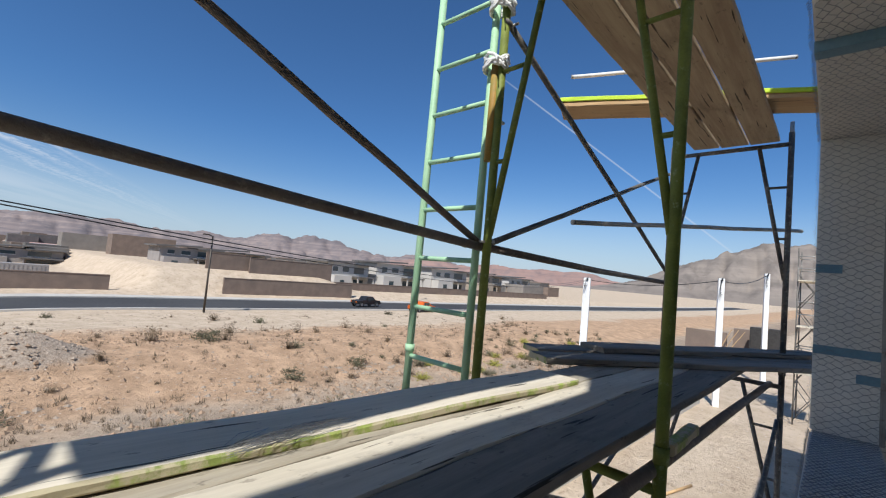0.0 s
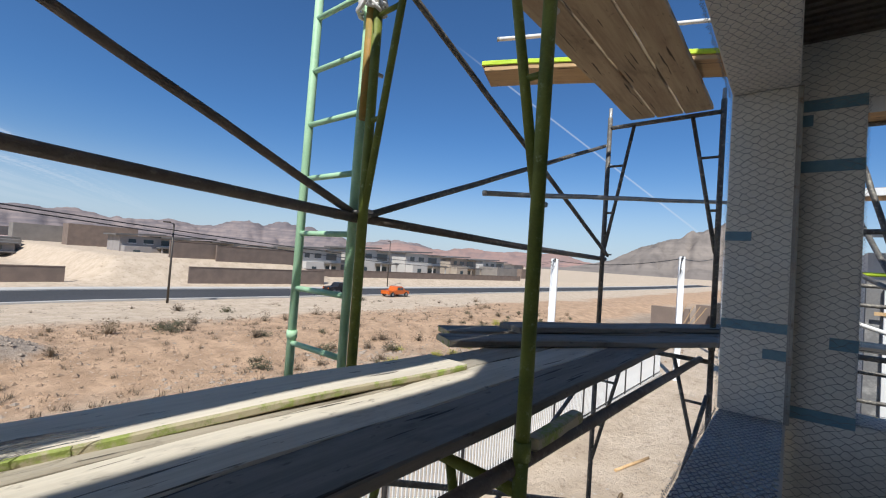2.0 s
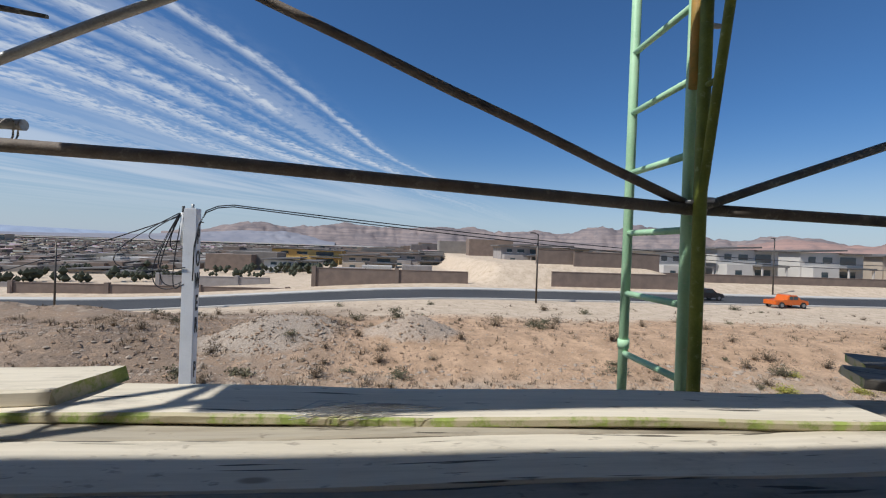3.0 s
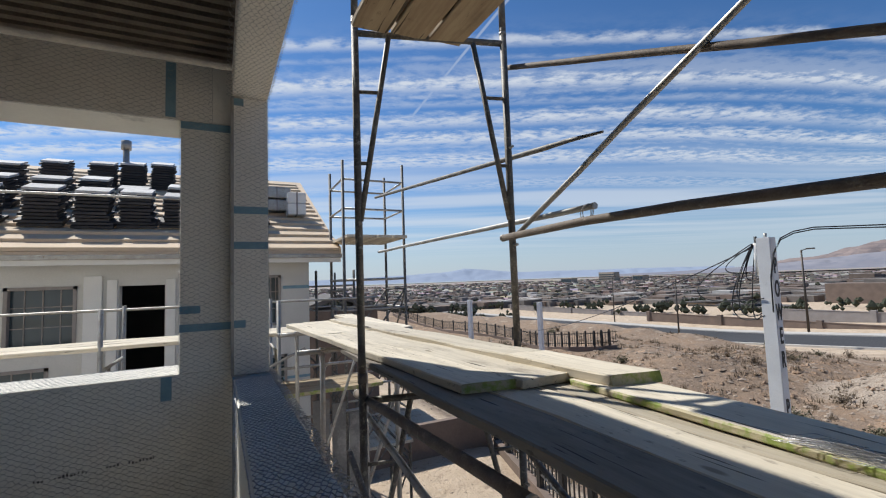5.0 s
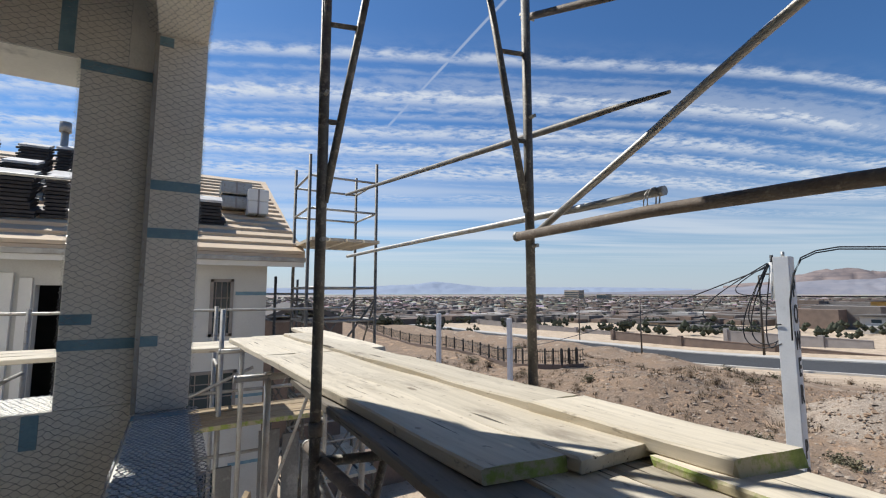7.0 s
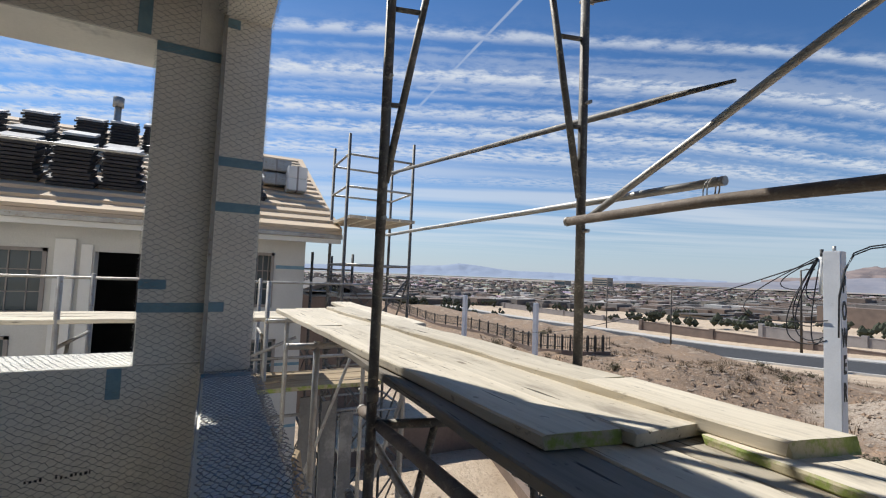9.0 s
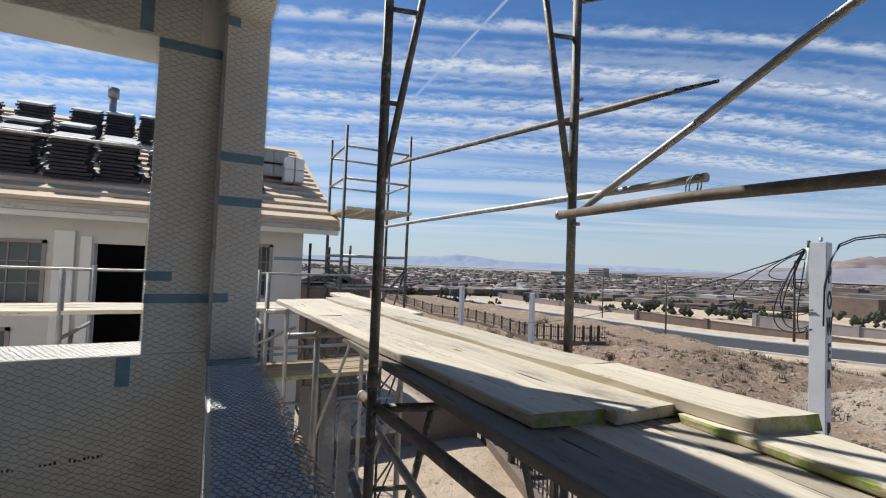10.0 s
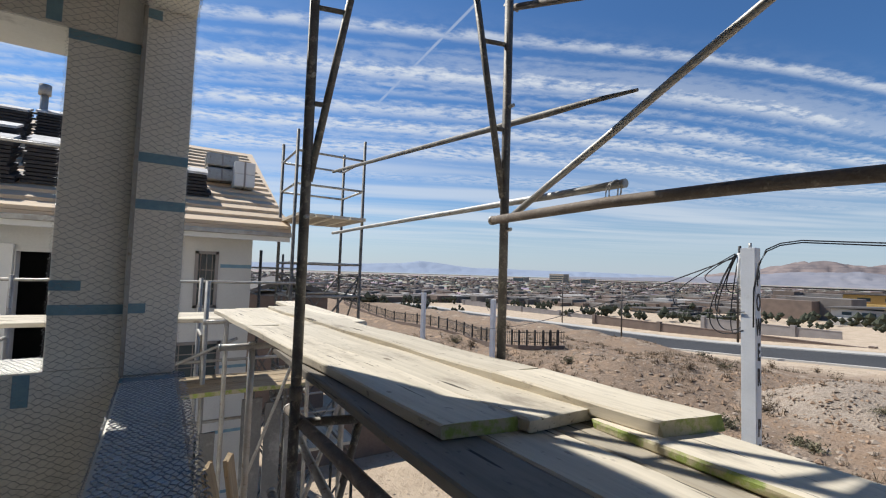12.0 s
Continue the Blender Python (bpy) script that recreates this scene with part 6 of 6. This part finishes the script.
# ---- along the road: lamps, walls, houses, cars, the town ----
def street_lamp(x, y, base, top, arm):
    l = thing("street_lamp", (x, y, base), "slim brown street lamp with a short arm", "street lamp", "street lamps")
    part("pole", pipe([(x, y, base - 0.3), (x, y, top)], [0.13, 0.08], 10), M_LAMPPOST, l)
    part("arm", pipe([(x, y, top - 0.05), (x + arm * 0.5, y - 0.3, top + 0.06), (x + arm, y - 0.6, top + 0.08)], 0.05, 8), M_LAMPPOST, l)
    part("lamp_head", boxed((x + arm - 0.35, y - 0.78, top + 0.02), (x + arm + 0.35, y - 0.45, top + 0.16), 0.04), M_LAMPPOST, l)


street_lamp(17.6, 53.6, -1.6, 7.14, -0.9)
street_lamp(-24.2, 54.5, -1.4, 6.9, 1.1)
street_lamp(-40.1, 56, -4.8, 4.14, 1.4)
street_lamp(68, 72.5, -1.2, 8.6, -0.9)
street_lamp(-66, 72, -4.6, 4.6, 1.2)


def site_wall(x0, x1, y, z0, z1, mat, label, piers=True):
    w = thing("garden_wall", ((x0 + x1) / 2, y, z0), label, "wall", "roadside walls")
    part("wall_panel", boxed((x0, y - 0.15, z0 - 1), (x1, y + 0.15, z1)), mat, w)
    part("coping", boxed((x0, y - 0.2, z1), (x1, y + 0.2, z1 + 0.12)), mat, w)
    if piers:
        x = x0
        while x <= x1:
            part("pier", boxed((x - 0.35, y - 0.35, z0 - 1), (x + 0.35, y + 0.35, z1 + 0.35)), mat, w)
            x += 14


site_wall(27, 52, 74, -1.3, 1.4, M_WALLBLOCK, "brown block retaining wall above the road", False)
site_wall(33, 50, 79, 1.4, 5.0, M_WALLBLOCK, "brown block garden wall on the terrace", False)
site_wall(50, 140, 79.5, -0.6, 1.5, M_WALLBLOCK, "long brown block wall below the two-storey houses", False)
site_wall(26, 33.5, 80, 0.9, 5.3, M_WALLBLOCK, "brown block garden wall on the terrace", False)
site_wall(-14, 12.5, 76, -2.1, 0.8, M_WALLBLOCK, "dark brown block wall beside a sandy lot")
site_wall(-60, -16, 75, -4.8, -2.8, M_WALLBLOCK, "brown block wall with piers beyond the road")
site_wall(-120, -66, 84, -7.1, -3.8, M_GREYWALL, "grey block wall with piers beyond the road")
site_wall(-44, -24, 86, -4.8, -2.0, M_GREYWALL, "grey block wall of a yard")


def far_house(x, y, base, wide, tall, deep, wall, label, storeys=2):
    h = thing("far_house", (x, y, base), label, "house", "houses beyond the road")
    hw = wide / 2
    part("wall", boxed((x - hw, y, base - 2), (x + hw, y + deep, base + tall)), wall, h)
    part("wall", boxed((x - hw * 0.95, y - deep * 0.28, base - 2), (x - hw * 0.15, y, base + tall * 0.55)), wall, h)
    bm = bmesh.new()
    slab(bm, [(x - hw - 0.9, y - 0.9), (x + hw * 0.35, y - 0.9), (x + hw * 0.35, y + deep), (x - hw - 0.9, y + deep)], base + tall, base + tall + 0.35)
    for v in bm.verts:
        v.co.z += (v.co.x - x + hw) * 0.05
    part("roof", bm, M_HOUSE_ROOF, h)
    part("roof", boxed((x + hw * 0.2, y - 1.2, base + tall * 0.97), (x + hw + 0.8, y + deep, base + tall * 0.97 + 0.3)), M_HOUSE_ROOF, h)
    part("porch_roof", boxed((x + hw * 0.1, y - deep * 0.3, base + tall * 0.5), (x + hw, y, base + tall * 0.5 + 0.3)), M_HOUSE_ROOF, h)
    for px in (x + hw * 0.15, x + hw * 0.92):
        part("porch_post", boxed((px, y - deep * 0.28, base - 1), (px + 0.3, y - deep * 0.28 + 0.3, base + tall * 0.5)), wall, h)
    for fx, fz, fw, fh in ((-0.75, 0.68, 0.22, 0.18), (-0.3, 0.68, 0.3, 0.18), (0.25, 0.62, 0.5, 0.26), (0.25, 0.1, 0.5, 0.3), (-0.7, 0.2, 0.2, 0.18)):
        depth = y - (deep * 0.28 if fz < 0.5 and fx < 0 else 0)
        win = part("window", boxed((x + hw * fx, depth - 0.06, base + tall * fz), (x + hw * (fx + fw), depth - 0.02, base + tall * (fz + fh))), M_GLASS, h, "dark window pane")
        part("window_frame", boxed((x + hw * fx - 0.1, depth - 0.04, base + tall * fz - 0.1), (x + hw * (fx + fw) + 0.1, depth - 0.01, base + tall * fz)), M_TRIM, win)


for x, y, b, w, t, d, m, lab in ((62, 90, 4.6, 12, 6.4, 10, M_HOUSE_A, "pale two-storey modern house with slanted roofs"), (78, 90, 4.8, 15, 7.2, 10, M_HOUSE_A, "pale two-storey modern house with balconies"), (99, 90, 5.0, 16, 7.0, 10, M_HOUSE_A, "pale two-storey modern house with balconies"), (122, 92, 5.0, 15, 6.6, 10, M_HOUSE_B, "tan two-storey modern house with flat roofs"), (146, 95, 5.2, 15, 6.4, 10, M_HOUSE_A, "pale two-storey modern house"),
                                 (44, 112, 4.2, 14, 4.6, 10, M_HOUSE_B, "tan low house behind the garden wall"), (32, 108, 4.2, 12, 4.6, 9, M_GREYWALL, "grey flat-roofed house behind the garden wall"), (-8, 130, 0.5, 16, 4.0, 9, M_HOUSE_B, "tan low house on the flat"), (-30, 128, -1.5, 15, 4.2, 9, M_HOUSE_A, "pale low house on the flat"), (6, 150, 0.5, 18, 4.6, 9, M_GREYWALL, "grey house on the flat"), (-52, 150, -3.5, 18, 4.6, 9, M_HOUSE_B, "tan house on the flat"), (-75, 120, -5, 16, 4.0, 9, M_HOUSE_B, "tan low house beyond the road"), (-60, 108, -4, 12, 3.4, 8, M_HOUSE_A, "pale low shed beyond the road")):
    far_house(x, y, b - (5.2 if x > 60 else 2.9), w, t, d, m, lab)
far_house(-34, 170, -3.1, 26, 5.5, 12, M_PLYWOOD, "yellow sheathed house frame under construction")
far_house(58, 170, 1.4, 16, 4.5, 12, M_PLYWOOD, "yellow sheathed house frame under construction")
for k, (x, y) in enumerate(((-9, 84), (-4, 90), (4, 88))):
    s = thing("site_container", (x, y, ground_z(x, y)), "pale storage container in a yard", "container", "storage containers")
    z = ground_z(x, y)
    part("shell", boxed((x - 3, y - 1.2, z), (x + 3, y + 1.2, z + 2.6), 0.04), M_HOUSE_A if k % 2 else M_GREYWALL, s)
    bm = bmesh.new()
    for q in range(12):
        box(bm, (x - 2.9 + q * 0.48, y - 1.25, z + 0.15), (x - 2.7 + q * 0.48, y - 1.19, z + 2.45))
    part("ribs", bm, M_HOUSE_A if k % 2 else M_GREYWALL, s)


def pickup(x, y, turn, paint, label, z):
    c = thing("parked_car", (0, 0, 0), label, "car", "parked cars")
    bm = bmesh.new()
    prof = [(-2.7, 0.45), (-2.7, 1.05), (-0.8, 1.08), (-0.55, 1.75), (0.75, 1.78), (1.35, 1.12), (2.6, 1.02), (2.72, 0.45)]
    a = [bm.verts.new((px, -0.95, pz)) for px, pz in prof]
    b = [bm.verts.new((px, 0.95, pz)) for px, pz in prof]
    bm.faces.new(a)
    bm.faces.new(b[::-1])
    for i in range(len(prof)):
        j = (i + 1) % len(prof)
        bm.faces.new((a[i], b[i], b[j], a[j]))
    bmesh.ops.bevel(bm, geom=bm.edges[:], offset=0.08, segments=2, affect="EDGES")
    body = part("body", bm, paint, c)
    for sy in (-0.97, 0.95):
        for wx in (-1.75, 1.7):
            w = part("wheel", pipe([(wx, sy - 0.1, 0.42), (wx, sy + 0.12, 0.42)], 0.42, 16), M_RUBBER, c)
            part("rim", pipe([(wx, sy - 0.115, 0.42), (wx, sy + 0.13, 0.42)], 0.25, 12), M_RIM, w)
        for x0, x1 in ((-0.5, 0.08), (0.14, 0.85)):
            part("side_window", boxed((x0, sy, 1.18), (x1, sy + 0.02, 1.62)), M_GLASS, body)
    for sx, m in ((2.66, M_TRIM), (-2.74, M_ORANGE)):
        for sy in (-0.8, 0.5):
            part("lamp", boxed((sx, sy, 0.75), (sx + 0.08, sy + 0.3, 0.95)), m, body)
    c.matrix_basis = pose(x, y, z, 0, 0, turn)


pickup(53.2, 54.6, 4, M_ORANGE, "orange pickup truck parked at the roadside", -1.58)
pickup(46.3, 61.5, 4, M_BLACKCAR, "black pickup truck parked at the roadside", -1.53)



def town():
    """The valley floor: hundreds of small roofs and dark tree clumps."""
    loc = random.Random(77)
    bms = [bmesh.new() for _ in range(5)]
    for k in range(5200):
        a = radians(loc.uniform(12, 118))
        r = 160 + 1700 * loc.random() ** 1.5
        x, y = -math.sin(a) * r, math.cos(a) * r
        if y < 95 and x > -90 or (y < 25 and r < 260):
            continue
        z = ground_z(x, y)
        w, d, t = loc.uniform(3, 8) * (1 + r / 1400), loc.uniform(4, 9), loc.uniform(1.0, 2.6)
        box(bms[4 if loc.random() < 0.07 else loc.choice((0, 0, 1, 1, 2))], (x - w / 2, y - d / 2, z - 2), (x + w / 2, y + d / 2, z + t))
    for k in range(500):
        a, r = radians(loc.uniform(-60, 20)), loc.uniform(150, 800)
        x, y = -math.sin(a) * r, math.cos(a) * r
        z = ground_z(x, y)
        w, d, t = loc.uniform(7, 16), loc.uniform(6, 12), loc.uniform(2.8, 6.0)
        box(bms[loc.choice((0, 1, 1, 2))], (x - w / 2, y - d / 2, z - 2), (x + w / 2, y + d / 2, z + t))
    for k in range(1500):
        a, r = radians(loc.uniform(8, 110)), 110 + 1300 * loc.random() ** 1.5
        x, y = -math.sin(a) * r, math.cos(a) * r
        if y < 80 and x > -90 or (y < 25 and r < 260):
            continue
        z, s = ground_z(x, y), loc.uniform(0.7, 1.5)
        for q in range(5):
            p = Vector((x + loc.uniform(-s, s), y + loc.uniform(-s, s), z + loc.uniform(0.4, 1.5) * s))
            e = s * loc.uniform(0.4, 0.8)
            vs = [bms[3].verts.new(p + Vector(o) * e) for o in ((1, 0, 0), (0, 1, 0), (-1, 0, 0), (0, -1, 0), (0, 0, 1.1), (0, 0, -1))]
            for i in range(4):
                j = (i + 1) % 4
                bms[3].faces.new((vs[i], vs[j], vs[4]))
                bms[3].faces.new((vs[j], vs[i], vs[5]))
    for bm, m, lab in zip(bms, (M_TOWN, M_WALLBLOCK, M_HOUSE_ROOF, M_TREE, M_HOUSE_A), ("grey roofs of the distant town", "brown houses of the distant town", "dark roofs of the distant town", "dark tree clumps of the distant town", "white sheds of the distant town")):
        tagged(part("distant_town", bm, m), lab, "town" if m is not M_TREE else "trees", kind="stuff")
    for x, y, w, t in ((-820, 880, 50, 22), (-745, 905, 30, 12), (-880, 800, 40, 10)):
        b = thing("far_tower_block", (x, y, 0), "tall tan block rising over the distant town", "building", "distant blocks")
        part("block", boxed((x - w / 2, y - 10, -20), (x + w / 2, y + 10, t - 10)), M_HOUSE_B, b)
        for q in range(4):
            part("window_band", boxed((x - w / 2 + 1, y - 10.4, -12 + q * t / 4), (x + w / 2 - 1, y - 9.9, -9.5 + q * t / 4)), M_GLASS, b)


town()
